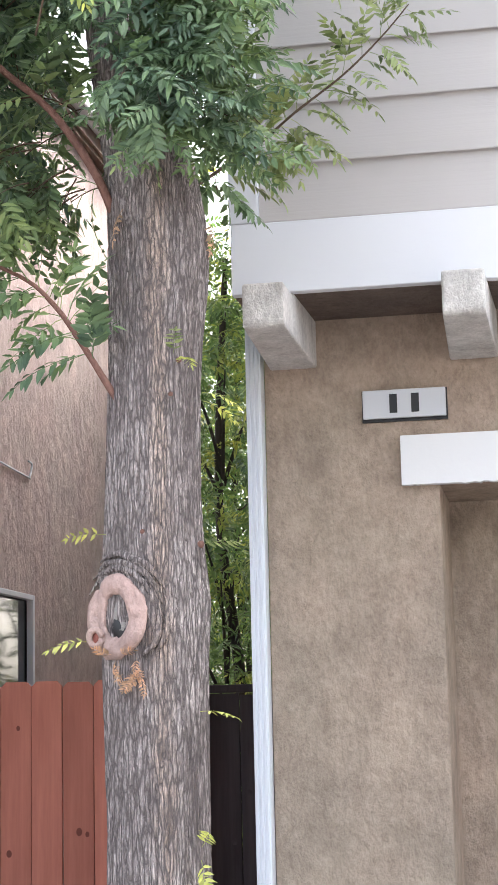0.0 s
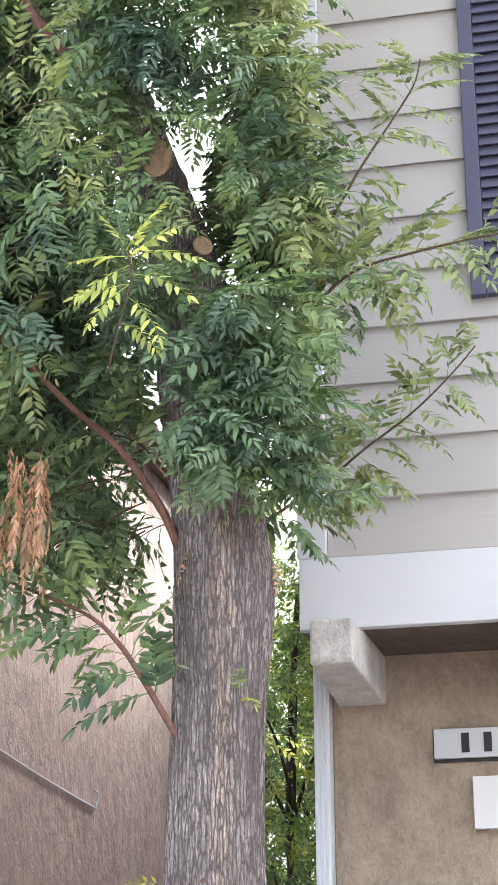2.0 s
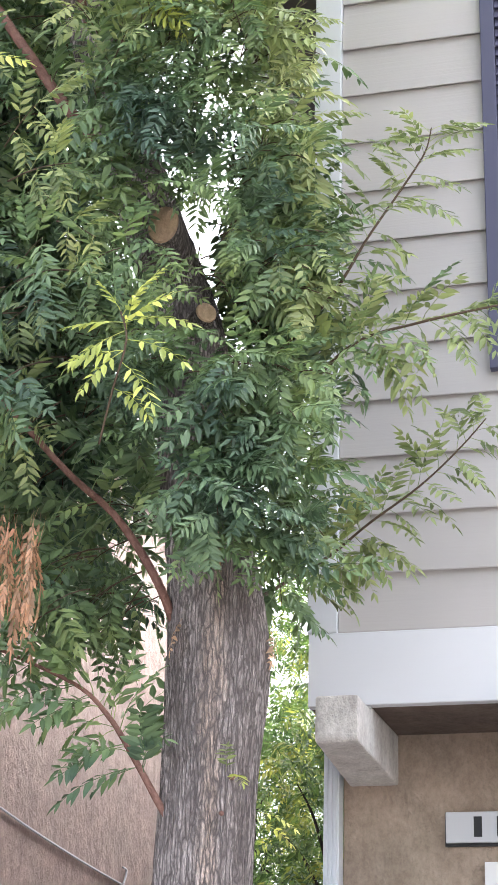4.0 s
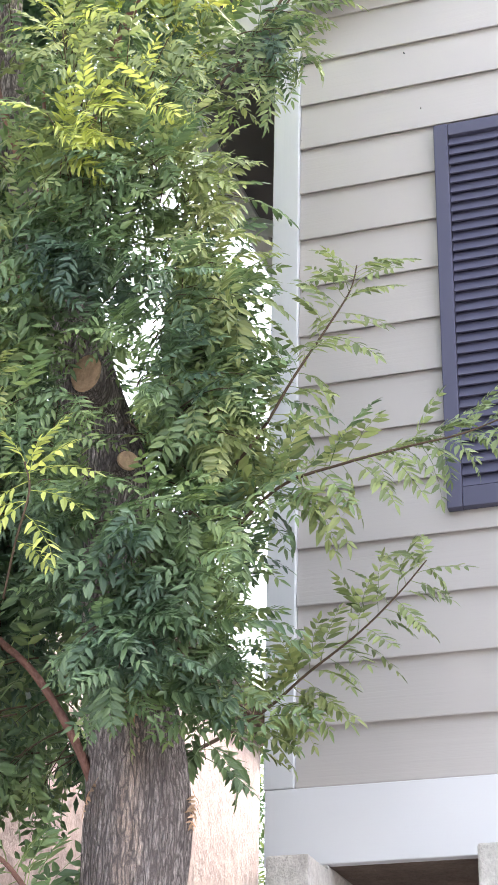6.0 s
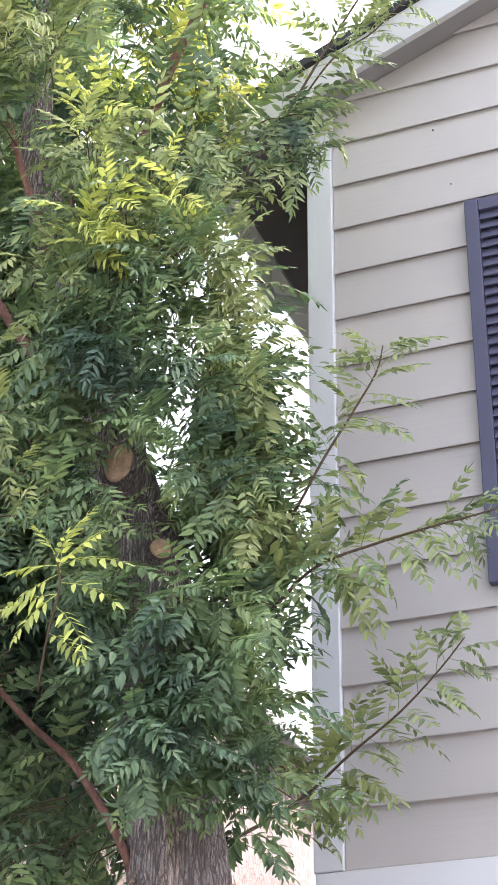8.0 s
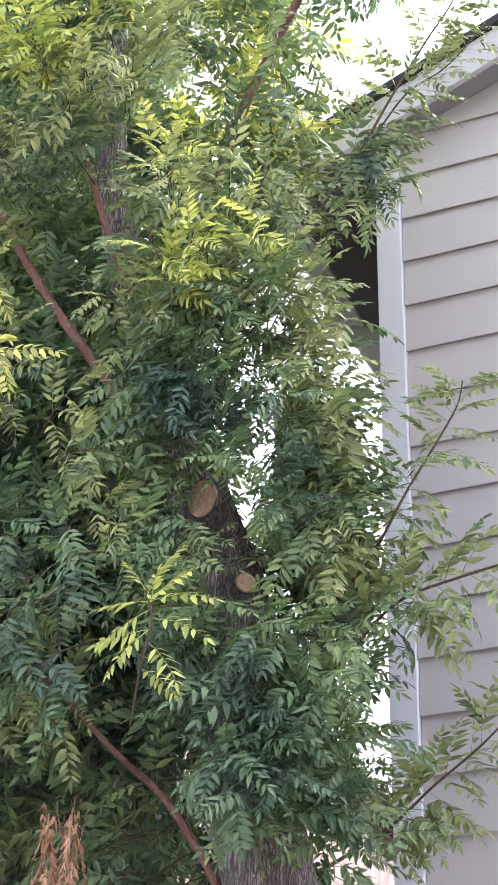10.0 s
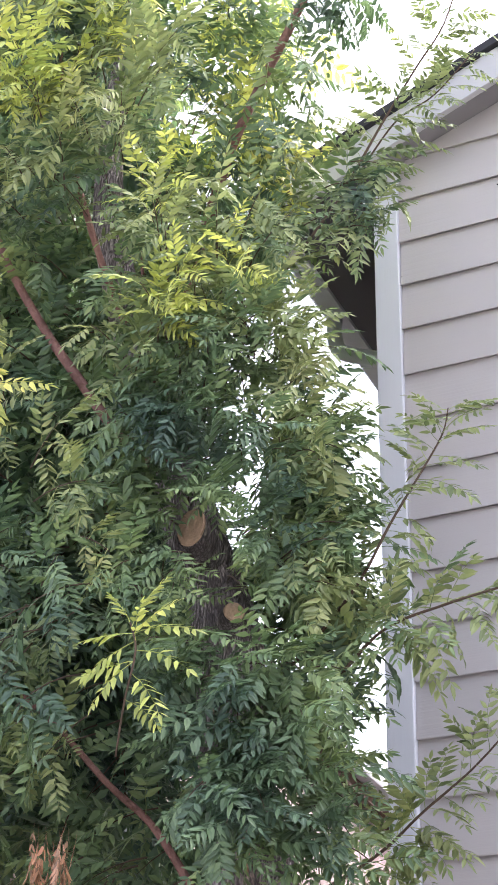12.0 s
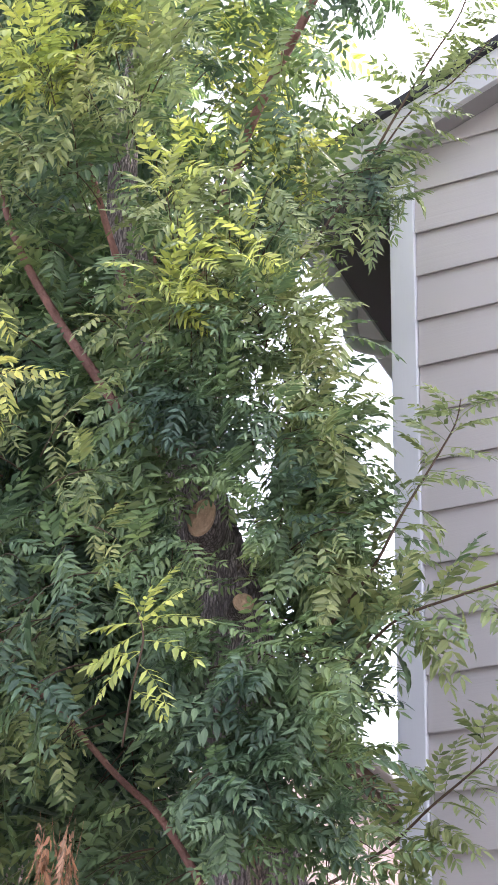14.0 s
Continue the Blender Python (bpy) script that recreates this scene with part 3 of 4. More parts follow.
SPRAYS = [
    [(-0.06, -0.92, 3.48), (0.08, -0.98, 3.565), (0.2, -1.0, 3.685), (0.294, -1.0, 3.845), (0.39, -1.0, 3.989), (0.455, -1.0, 4.095), (0.475, -1.0, 4.175)],
    [(-0.05, -0.93, 3.3), (0.12, -0.98, 3.414), (0.259, -0.98, 3.535), (0.431, -0.98, 3.577), (0.6, -0.98, 3.602), (0.751, -0.98, 3.62), (0.878, -0.98, 3.658)],
    [(-0.06, -0.85, 2.85), (0.003, -0.6, 3.001), (0.108, -0.58, 3.072), (0.213, -0.58, 3.156), (0.359, -0.58, 3.259), (0.473, -0.58, 3.363), (0.555, -0.58, 3.454)],
    [(-0.3, -0.98, 4.6), (-0.109, -0.88, 4.872), (0.031, -0.85, 5.08), (0.153, -0.85, 5.228), (0.297, -0.85, 5.418), (0.438, -0.85, 5.489), (0.582, -0.85, 5.632)],
    [(0.1, -0.86, 5.16), (0.153, -0.87, 5.228), (0.256, -0.87, 5.408), (0.383, -0.87, 5.609), (0.489, -0.87, 5.771), (0.561, -0.87, 6.004)],
]
SPRAY_LINES = [limb("spray_twig", p, 0.006, 0.0018, TWIG, 7) for p in SPRAYS]


# sawn stumps of old limbs
def stump(p, way, r, length, tall=1.0):
    way = Vector(way).normalized()
    q = way.to_track_quat("Z", "Y").to_matrix().to_4x4()
    vs, fs = [], []
    k = 20
    for d, s in ((-0.08, 1.35), (-0.02, 1.18), (length * 0.55, 1.06), (length, 1.0)):
        for i in range(k):
            an = 2 * math.pi * i / k
            rr = r * s * (1 + 0.07 * noise.noise(Vector((math.cos(an) * 2, math.sin(an) * 2, d * 20))))
            vs.append(q @ Vector((math.cos(an) * rr, math.sin(an) * rr * tall, d)) + Vector(p) - TREE)
    for j in range(3):
        for i in range(k):
            a, b = j * k + i, j * k + (i + 1) % k
            fs.append((a, b, b + k, a + k))
    st = part("limb_stump", mesh_of("limb_stump", vs, fs, BARK), BARK, tree)
    bm = bmesh.new()
    bmesh.ops.create_cone(bm, cap_ends=True, segments=k, radius1=r * 0.97, radius2=r * 0.9, depth=0.006,
                          matrix=Matrix.Translation(Vector(p) - TREE + way * (length + 0.002)) @ q @ Matrix.Diagonal((1, tall, 1, 1)))
    part("sawn_face", bm, CUT, st, "pale sawn wood")


stump((-0.165, -1.06, 3.6), (0.6, -0.8, 0.1), 0.031, 0.05)
stump((-0.265, -1.06, 3.865), (0.05, -1.0, 0.2), 0.045, 0.07, 1.55)
# healed collar round the lost limb
def collar():
    cx, cz = -0.198 + 0.125, 1.688
    vs, fs = [], []
    ku, kv = 72, 22
    for i in range(ku):
        u = 2 * math.pi * i / ku
        lump = 1 + 0.16 * noise.noise(Vector((math.cos(u) * 1.5, math.sin(u) * 1.5, 2)))
        tr = 0.0255 * lump * (1.25 if math.cos(u - 3.7) > 0.3 else 1.0)
        ax, az = 0.062, 0.082
        for j in range(kv):
            v = 2 * math.pi * j / kv
            d = tr * math.cos(v)
            x = cx + math.cos(u) * (ax + d)
            z = cz + math.sin(u) * (az + d) * (1 if math.sin(u) > 0 else 0.95)
            sx = (x - 0.0) / 0.135
            front = -0.13 * math.sqrt(max(0.05, 1 - min(0.93, sx * sx)))
            y = front - 0.012 - tr * 1.0 * math.sin(v)
            wr = 0.007 * noise.noise(Vector((x, y, z)) * 16) + 0.0035 * noise.noise(Vector((x, y, z)) * 55)
            vs.append(Vector((x + wr, y - wr, z + wr * 0.6)))
    for i in range(ku):
        for j in range(kv):
            a, b = i * kv + j, i * kv + (j + 1) % kv
            c, d = ((i + 1) % ku) * kv + (j + 1) % kv, ((i + 1) % ku) * kv + j
            fs.append((a, b, c, d))
    col = part("knot_collar", mesh_of("knot_collar", vs, fs, CALLUS), CALLUS, tree, "swollen pinkish bark collar")
    bm = bmesh.new()
    bmesh.ops.create_uvsphere(bm, u_segments=24, v_segments=14, radius=1, matrix=Matrix.LocRotScale((cx, -0.098, cz), Euler((0, 0, -0.6)), (0.056, 0.022, 0.076)))
    for v in bm.verts:
        v.co += Vector((0, 1, 0)) * 0.012 * noise.noise(v.co * 30)
    part("dead_heart", bm, HEART, col, "grey hollow dead wood", True)
    # solid black ellipsoid paints the shaded inside of a hole
    bm = bmesh.new()
    bmesh.ops.create_uvsphere(bm, u_segments=16, v_segments=10, radius=1, matrix=Matrix.LocRotScale((cx + 0.01, -0.114, cz - 0.028), Euler((0, -0.4, -0.5)), (0.032, 0.016, 0.042)))
    part("hollow", bm, DARKP, col, "black oval in place of a shaded hole", True)
    # a small healed ring beside the large one
    kx, kz = cx - 0.05, cz - 0.05
    rv, rf = [], []
    ring = [(kx + 0.016 * math.cos(a), -0.13 - 0.004 * math.sin(a), kz + 0.02 * math.sin(a)) for a in [2 * math.pi * i / 16 for i in range(17)]]
    tube_into(rv, rf, [Vector(p) for p in ring], [0.009 + 0.002 * noise.noise(Vector(p) * 60) for p in ring], 8)
    part("callus_ring", mesh_of("callus_ring", rv, rf, CALLUS), CALLUS, col)
    bm = bmesh.new()
    bmesh.ops.create_uvsphere(bm, u_segments=16, v_segments=10, radius=1, matrix=Matrix.LocRotScale((kx, -0.128, kz), Euler((0, 0.3, -0.6)), (0.012, 0.005, 0.016)))
    part("hollow", bm, KNOT, col, "", True)
    # folds of bark pushed up round the collar
    for n, (gap, a0, a1) in enumerate(((0.022, 0.1, 2.6), (0.038, 0.2, 2.3), (0.056, 0.35, 2.0), (0.03, -0.9, 0.2), (0.05, -0.7, 0.35))):
        pts, radii = [], []
        for i in range(25):
            a = a0 + (a1 - a0) * i / 24
            x = cx + math.cos(a) * (0.086 + gap) + 0.006 * noise.noise(Vector((a * 3, n, 0)))
            z = cz + math.sin(a) * (0.1 + gap) + 0.006 * noise.noise(Vector((a * 3, n, 5)))
            sx = min(0.97, abs(x) / 0.142)
            pts.append(Vector((x, -0.14 * math.sqrt(1 - sx * sx), z)))
            radii.append(0.011 * math.sin(math.pi * (i + 0.6) / 25.2) * (1 + 0.35 * noise.noise(Vector((a * 7, n, 2)))))
        fv, ff = [], []
        tube_into(fv, ff, pts, radii, 8)
        part("bark_fold", mesh_of("bark_fold", fv, ff, BARK), BARK, col)


collar()
for x, z, r in ((0.008, 1.87, 0.009), (-0.03, 2.34, 0.008), (-0.05, 2.25, 0.006), (-0.125, 1.9, 0.006)):
    bm = bmesh.new()
    dx = x + 0.11
    bmesh.ops.create_icosphere(bm, subdivisions=2, radius=r, matrix=Matrix.Translation((x + 0.125, -math.sqrt(max(0.0001, 0.128 ** 2 - dx * dx)), z)))
    for v in bm.verts:
        v.co += v.normal * 0.3 * r * noise.noise(v.co * 90)
    part("bud_knot", bm, LIMB, tree, "", True)


# ---- leaves: a feather of paired leaflets on a stalk ----
def frond(seed, length, pairs, leaf_len, leaf_wide, droop, plain=False):
    """A leaf; the plain kind, for the depth of a crown, has no stalk and flat leaflets."""
    rng = random.Random(seed)
    vs, fs = [], []
    n = 7
    spine = []
    for i in range(n + 1):
        t = i / n
        spine.append(Vector((length * t * math.cos(droop * t), rng.uniform(-0.004, 0.004), -length * t * math.sin(droop * t) * 0.75)))
    if not plain:
        tube_into(vs, fs, spine, [0.0016 * (1 - 0.6 * i / n) for i in range(n + 1)], 3)

    def leaflet(p, way, ll, lw):
        way = way.normalized()
        side = way.cross(Vector((0, 0, 1)))
        side = side.normalized() if side.length > 0.01 else Vector((0, 1, 0))
        side = (side + Vector((0, 0, rng.uniform(-0.35, 0.35)))).normalized()
        up = side.cross(way).normalized()
        curl = rng.uniform(0.03, 0.22)
        s = len(vs)
        if plain:
            vs.extend((p, p + way * ll * 0.4 - side * lw * 0.5, p + way * ll - up * ll * curl, p + way * ll * 0.4 + side * lw * 0.5))
            fs.extend(((s, s + 1, s + 2), (s, s + 2, s + 3)))
            return
        rows = ((0.0, 0.06), (0.3, 1.0), (0.68, 0.68))
        for t, w in rows:
            mid = p + way * ll * t - up * ll * curl * t * t
            vs.append(mid - side * lw * w * 0.5 + up * lw * 0.12 * w)
            vs.append(mid)
            vs.append(mid + side * lw * w * 0.5 + up * lw * 0.12 * w)
        vs.append(p + way * ll - up * ll * curl)
        for k in range(len(rows) - 1):
            a = s + 3 * k
            fs.append((a, a + 1, a + 4, a + 3))
            fs.append((a + 1, a + 2, a + 5, a + 4))
        a = s + 3 * (len(rows) - 1)
        fs.append((a, a + 1, s + 9))
        fs.append((a + 1, a + 2, s + 9))

    for i in range(pairs):
        t = 0.24 + 0.72 * i / (pairs - 1)
        f = t * n
        k = min(int(f), n - 1)
        p = spine[k].lerp(spine[k + 1], f - k)
        d = (spine[k + 1] - spine[k]).normalized()
        size = 0.72 + 0.42 * math.sin(math.pi * min(1, t * 1.02))
        for sgn in (-1, 1):
            way = d * rng.uniform(0.45, 0.75) + Vector((0, sgn, 0)) * rng.uniform(0.85, 1.0) + Vector((0, 0, rng.uniform(-0.3, 0.1)))
            leaflet(p + d * rng.uniform(-0.006, 0.006), way, leaf_len * size * rng.uniform(0.85, 1.1), leaf_wide * size * rng.uniform(0.85, 1.15))
    leaflet(spine[-1], spine[-1] - spine[-2], leaf_len * 0.85, leaf_wide * 0.8)
    return vs, fs


FRONDS = [frond(100 + i, random.Random(i).uniform(0.17, 0.25), random.Random(i + 50).choice((5, 6, 6, 7)), random.Random(i + 9).uniform(0.05, 0.064), random.Random(i + 4).uniform(0.018, 0.0225), random.Random(i + 7).uniform(0.1, 0.8)) for i in range(12)]
FRONDS += [frond(300 + i, 0.2 + 0.01 * i, 6, 0.066, 0.021, 0.15 + 0.1 * i, True) for i in range(6)]
FNP = [(np.array([tuple(v) for v in vs]), fs) for vs, fs in FRONDS]


def place(p, way, roll, size):
    """The pose of a leaf whose stalk leaves p along way."""
    way = Vector(way).normalized()
    side = Vector((0, 0, 1)).cross(way)
    side = side.normalized() if side.length > 0.05 else Vector((0, 1, 0))
    up = way.cross(side)
    m = Matrix((way, side, up)).transposed().to_4x4()
    return Matrix.Translation(p) @ m @ pose(0, 0, 0, roll, 0, 0) @ Matrix.Diagonal((size, size, size, 1))


def gather(name, poses, material, parent, label, origin):
    """One mesh of many leaves."""
    vs, fs, off = [], [], 0
    for kind, m in poses:
        v, f = FNP[kind]
        a = np.array(m)
        vs.append(v @ a[:3, :3].T + a[:3, 3] - np.array(origin))
        fs.extend([tuple(i + off for i in face) for face in f])
        off += len(v)
    me = bpy.data.meshes.new(name)
    me.from_pydata(np.concatenate(vs).tolist(), [], fs)
    me.materials.append(material)
    ob = part(name, me, material, parent, label)
    ob["kind"] = "stuff"
    return ob


def single(poses, material, parent, origin):
    meshes = {}
    for kind, m in poses:
        if kind not in meshes:
            vs, fs = FRONDS[kind]
            meshes[kind] = mesh_of("leaf", vs, fs, material, False)
        part("leaf", meshes[kind], material, parent).matrix_basis = Matrix.Translation(-Vector(origin)) @ m


rng = random.Random(21)
twv, twf = [], []


def spray(p, way, length, count, out, droop=0.35, size=1.0, twig=0.0028, face=(-40, 40), kinds=(0, 12)):
    """A leafy shoot: a thin twig with leaves to both sides."""
    way = Vector(way).normalized()
    pts = []
    for i in range(5):
        t = i / 4
        pts.append(Vector(p) + way * length * t + Vector((0, 0, -droop * length * t * t)))
    tube_into(twv, twf, [q - TREE for q in pts], [twig * (1 - 0.6 * i / 4) for i in range(5)], 4)
    leafs_on(pts, count, out, size, 0.2, face, kinds)


def leafs_on(pts, count, out, size=1.0, start=0.2, face=(-40, 40), kinds=(0, 12), taper=0.0):
    """Leaves by turns to both sides of a twig; face tips their upper side towards the street."""
    for i in range(count):
        t = start + (1 - start) * (i + rng.uniform(0.1, 0.9)) / count
        f = t * (len(pts) - 1)
        k = min(int(f), len(pts) - 2)
        q = pts[k].lerp(pts[k + 1], f - k)
        d = (pts[k + 1] - pts[k]).normalized()
        an = rng.uniform(-0.9, 0.9) + (0 if i % 2 else math.pi)
        flat = d.cross(Vector((0, 1, 0)))
        flat = flat.normalized() if flat.length > 0.1 else Vector((1, 0, 0))
        side = flat * math.cos(an) + d.cross(flat) * math.sin(an)
        w = d * rng.uniform(0.3, 0.85) + side * rng.uniform(0.6, 1.0) + Vector((0, -0.15, rng.uniform(-0.4, 0.12)))
        roll = rng.uniform(*face) * (1 if w.x > 0 else -1)
        out.append((rng.randrange(*kinds), place(q, w, roll, size * rng.uniform(0.8, 1.15) * (1 - taper * t))))


def edge_right(z):
    return float(np.interp(z, (2.6, 2.82, 3.04, 3.26, 3.6, 3.9, 4.2, 4.5, 4.8, 5.0, 5.2, 5.5, 6.0, 7.0), (-0.02, 0.08, 0.14, 0.17, 0.18, 0.18, 0.14, 0.1, 0.03, -0.05, -0.14, -0.2, -0.25, -0.35)))


def edge_low(x):
    return float(np.interp(x, (-1.8, -1.2, -0.75, -0.4, -0.3, -0.22, 0.2), (2.9, 2.7, 2.62, 2.72, 2.82, 2.86, 2.82)))


green, pale, yellow, dry, deep = [], [], [], [], []


def hollow(x, y, z):
    """The dark recess beside the trunk, and the sawn stumps, stay clear in front."""
    if y < -0.9 and x < -0.36 and 3.75 < z < 5.0:
        return True
    if y < -1.15 and abs(x + 0.55) < 0.13 and 2.7 < z < 3.2:
        return True
    if y < TY and abs(x + 0.09) < 0.11 and abs(z - 3.55) < 0.12:
        return True
    return y < TY and abs(x + 0.22) < 0.1 and abs(z - 3.8) < 0.13


def fill(count, xs, ys, zs, out, way, length=(0.1, 0.22), leaves=(5, 8), size=0.9, face=(-40, 40), kinds=(0, 12), inset=0.16, free=False):
    """Leafy shoots through a part of the crown."""
    made = tries = 0
    while made < count and tries < 30000:
        tries += 1
        x, y, z = rng.uniform(*xs), rng.uniform(*ys), rng.uniform(*zs)
        lean = -(y - TY) * 0.33
        if x > edge_right(z) - inset + lean or z < edge_low(x) + 0.06:
            continue
        if not free and hollow(x, y, z):
            continue
        near = min(SPINE, key=lambda s: abs(s[2] - z))
        if math.hypot(x - near[0], y - near[1]) < near[3] + 0.04:
            continue
        grow = Vector((x - near[0], y - near[1], 0)).normalized() * 0.4 + Vector(way)
        grow += Vector((rng.uniform(-0.5, 0.5), rng.uniform(-0.4, 0.3), rng.uniform(-0.3, 0.3)))
        spray((x, y, z), grow, rng.uniform(*length), rng.randrange(*leaves), out, 0.35, size * rng.uniform(0.85, 1.1), face=face, kinds=kinds)
        made += 1


OPEN = (15, 65)                                # blades turned to the street
PLAIN = (12, 18)
# the depth of the crown, behind the trunk and to its left
fill(600, (-2.3, -0.42), (-0.75, 0.9), (3.4, 7.4), deep, (0, 0, 0.2), (0.2, 0.35), (8, 12), 1.3, kinds=PLAIN, inset=0.68)
fill(190, (-1.6, -0.4), (-0.85, -0.5), (3.3, 5.2), deep, (0, 0, 0), (0.15, 0.3), (7, 10), 1.1, kinds=PLAIN, inset=0.6)
fill(10, (-0.4, -0.1), (-0.8, -0.6), (2.95, 5.2), deep, (0, 0, 0.2), (0.15, 0.25), (5, 7), 0.95, kinds=PLAIN, inset=0.3)
fill(110, (-1.5, -0.4), (-1.0, -0.3), (4.9, 7.2), green, (0, -0.2, 0.3), inset=0.3)
# dark leaves at the mouth of the recess
fill(26, (-1.3, -0.42), (-0.9, -0.7), (3.6, 5.1), green, (0, -0.5, 0), size=0.95, face=OPEN)
# lower left: long leaves that hang from the limb
fill(16, (-1.15, -0.4), (-1.4, -1.08), (3.0, 3.7), green, (-0.2, -0.2, -0.4), (0.12, 0.25), (5, 8), 0.9, OPEN)
# paler leaf colour here in place of the sky light on them
fill(22, (-1.15, -0.45), (-1.4, -1.15), (3.0, 3.75), pale, (-0.2, -0.2, -0.4), (0.12, 0.25), (5, 8), 0.85, OPEN)
fill(9, (-0.62, -0.28), (-1.2, -1.0), (2.72, 3.0), green, (-0.3, -0.2, -0.3), (0.1, 0.2), (4, 6), 0.9, OPEN)
fill(15, (-1.2, -0.42), (-1.05, -0.7), (3.0, 3.6), green, (-0.1, -0.3, -0.2), size=1.0, face=OPEN)
# over the trunk
fill(40, (-0.13, 0.16), (-1.3, -1.06), (2.84, 3.42), green, (0.3, -0.5, -0.1), (0.1, 0.2), (5, 8), 0.7, OPEN, inset=0.1)
fill(16, (-0.12, 0.2), (-1.15, -0.8), (2.78, 3.1), green, (0.3, -0.3, -0.3), (0.08, 0.16), (4, 7), 0.7, OPEN, inset=0.06)
fill(44, (-0.42, 0.02), (-1.3, -1.06), (3.4, 4.4), green, (0.1, -0.5, 0.1), (0.1, 0.2), (5, 7), 0.7, OPEN)
fill(28, (-0.54, -0.22), (-1.25, -1.02), (3.9, 4.8), green, (0.2, -0.4, 0.1), (0.1, 0.2), (5, 7), 0.85, OPEN, free=True)
fill(16, (-0.2, 0.0), (-1.32, -1.14), (3.0, 3.5), green, (0.3, -0.4, -0.1), (0.1, 0.18), (5, 7), 0.7, OPEN)
fill(16, (-0.3, -0.05), (-1.3, -1.12), (3.65, 4.4), green, (0.1, -0.4, 0), (0.1, 0.18), (5, 7), 0.68, OPEN)
fill(14, (-0.2, 0.0), (-0.9, -0.75), (3.35, 4.25), green, (0.3, 0, 0.1), (0.12, 0.2), (5, 7), 0.8, inset=0.1)
fill(20, (-0.16, 0.03), (-1.02, -0.84), (3.55, 4.2), green, (0.2, 0, 0.1), (0.1, 0.18), (5, 8), 0.75, OPEN, inset=0.05)
fill(16, (-0.32, -0.1), (-0.78, -0.6), (3.45, 4.25), green, (0.2, 0, 0.1), (0.1, 0.18), (5, 8), 0.8, inset=0.1)
fill(9, (-0.34, -0.2), (-1.3, -1.12), (3.2, 3.62), green, (0, -0.4, 0), (0.08, 0.14), (4, 6), 0.65, OPEN)
fill(18, (-0.3, -0.06), (-0.98, -0.8), (3.72, 4.25), green, (0.1, 0, 0.1), (0.1, 0.16), (6, 9), 0.85, inset=0.12)
fill(9, (-0.32, 0.0), (-1.28, -1.1), (3.64, 3.76), green, (0.1, -0.4, -0.1), (0.08, 0.14), (4, 6), 0.62, OPEN, free=True)
fill(12, (-0.3, 0.0), (-1.28, -1.1), (3.28, 3.48), green, (0.1, -0.4, 0), (0.08, 0.14), (4, 6), 0.65, OPEN, free=True)
fill(11, (-0.25, -0.04), (-0.8, -0.62), (3.85, 4.4), green, (0.1, 0, 0), (0.1, 0.16), (6, 9), 0.85, inset=0.04)
fill(10, (-0.46, -0.24), (-1.0, -0.8), (2.86, 3.15), green, (-0.2, -0.1, -0.2), (0.1, 0.18), (5, 7), 0.8)
# young shoots on the far left
fill(9, (-1.1, -0.72), (-1.4, -1.12), (3.6, 4.7), pale, (0.4, -0.3, 0.2), (0.14, 0.26), (5, 8), 0.8, OPEN, free=True)
fill(6, (-1.1, -0.72), (-1.35, -1.1), (3.6, 4.6), green, (0.3, -0.3, 0), (0.14, 0.26), (5, 8), 0.85, OPEN, free=True)
# airy right side, sky between the leaves
fill(18, (-0.1, 0.2), (-1.1, -0.75), (3.05, 4.7), green, (0.5, -0.2, 0.1), (0.12, 0.24), (4, 7), 0.76, OPEN)
fill(13, (-0.05, 0.2), (-1.2, -0.9), (3.2, 4.6), pale, (0.6, -0.3, 0.1), (0.12, 0.22), (4, 6), 0.76, OPEN)
fill(8, (-0.22, 0.02), (-0.95, -0.72), (3.5, 4.5), green, (0.2, -0.2, 0.1), (0.12, 0.22), (4, 7), 0.75, OPEN)
fill(9, (-0.1, 0.12), (-1.1, -0.75), (3.6, 4.35), green, (0.2, -0.3, 0.1), (0.12, 0.22), (4, 7), 0.72, OPEN)
# upright young shoots in front of the middle of the crown
fill(30, (-0.42, 0.08), (-1.34, -1.08), (4.25, 4.95), pale, (0.1, -0.3, 0.9), (0.18, 0.32), (6, 9), 0.76, OPEN, free=True)
fill(26, (-0.5, 0.1), (-1.1, -0.7), (4.2, 5.2), green, (0.1, -0.3, 0.4), size=0.85, face=OPEN)
fill(26, (-0.95, -0.5), (-1.22, -1.0), (4.9, 6.3), green, (0.1, -0.4, 0.3), (0.12, 0.24), (5, 8), 0.85, OPEN)
fill(70, (-1.3, -0.42), (-0.85, -0.3), (5.0, 7.2), deep, (0, 0, 0.3), (0.18, 0.3), (7, 10), 1.1, kinds=PLAIN, inset=0.36)
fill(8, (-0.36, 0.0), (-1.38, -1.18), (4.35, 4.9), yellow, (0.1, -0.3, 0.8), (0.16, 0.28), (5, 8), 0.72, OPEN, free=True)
# the tuft before the corner of the eave
fill(4, (-0.02, 0.16), (-0.95, -0.82), (4.95, 5.2), green, (0.6, -0.2, 0.2), (0.08, 0.14), (4, 6), 0.75, OPEN, inset=-0.3)
fill(4, (0.06, 0.2), (-0.95, -0.85), (5.0, 5.25), pale, (0.6, -0.2, 0.1), (0.08, 0.14), (4, 6), 0.75, OPEN, inset=-0.4)
# leaves behind the upper limb; the yellow ones carry the sun's backlight as colour
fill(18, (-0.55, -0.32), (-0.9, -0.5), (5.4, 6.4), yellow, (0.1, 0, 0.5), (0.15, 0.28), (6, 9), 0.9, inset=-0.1)
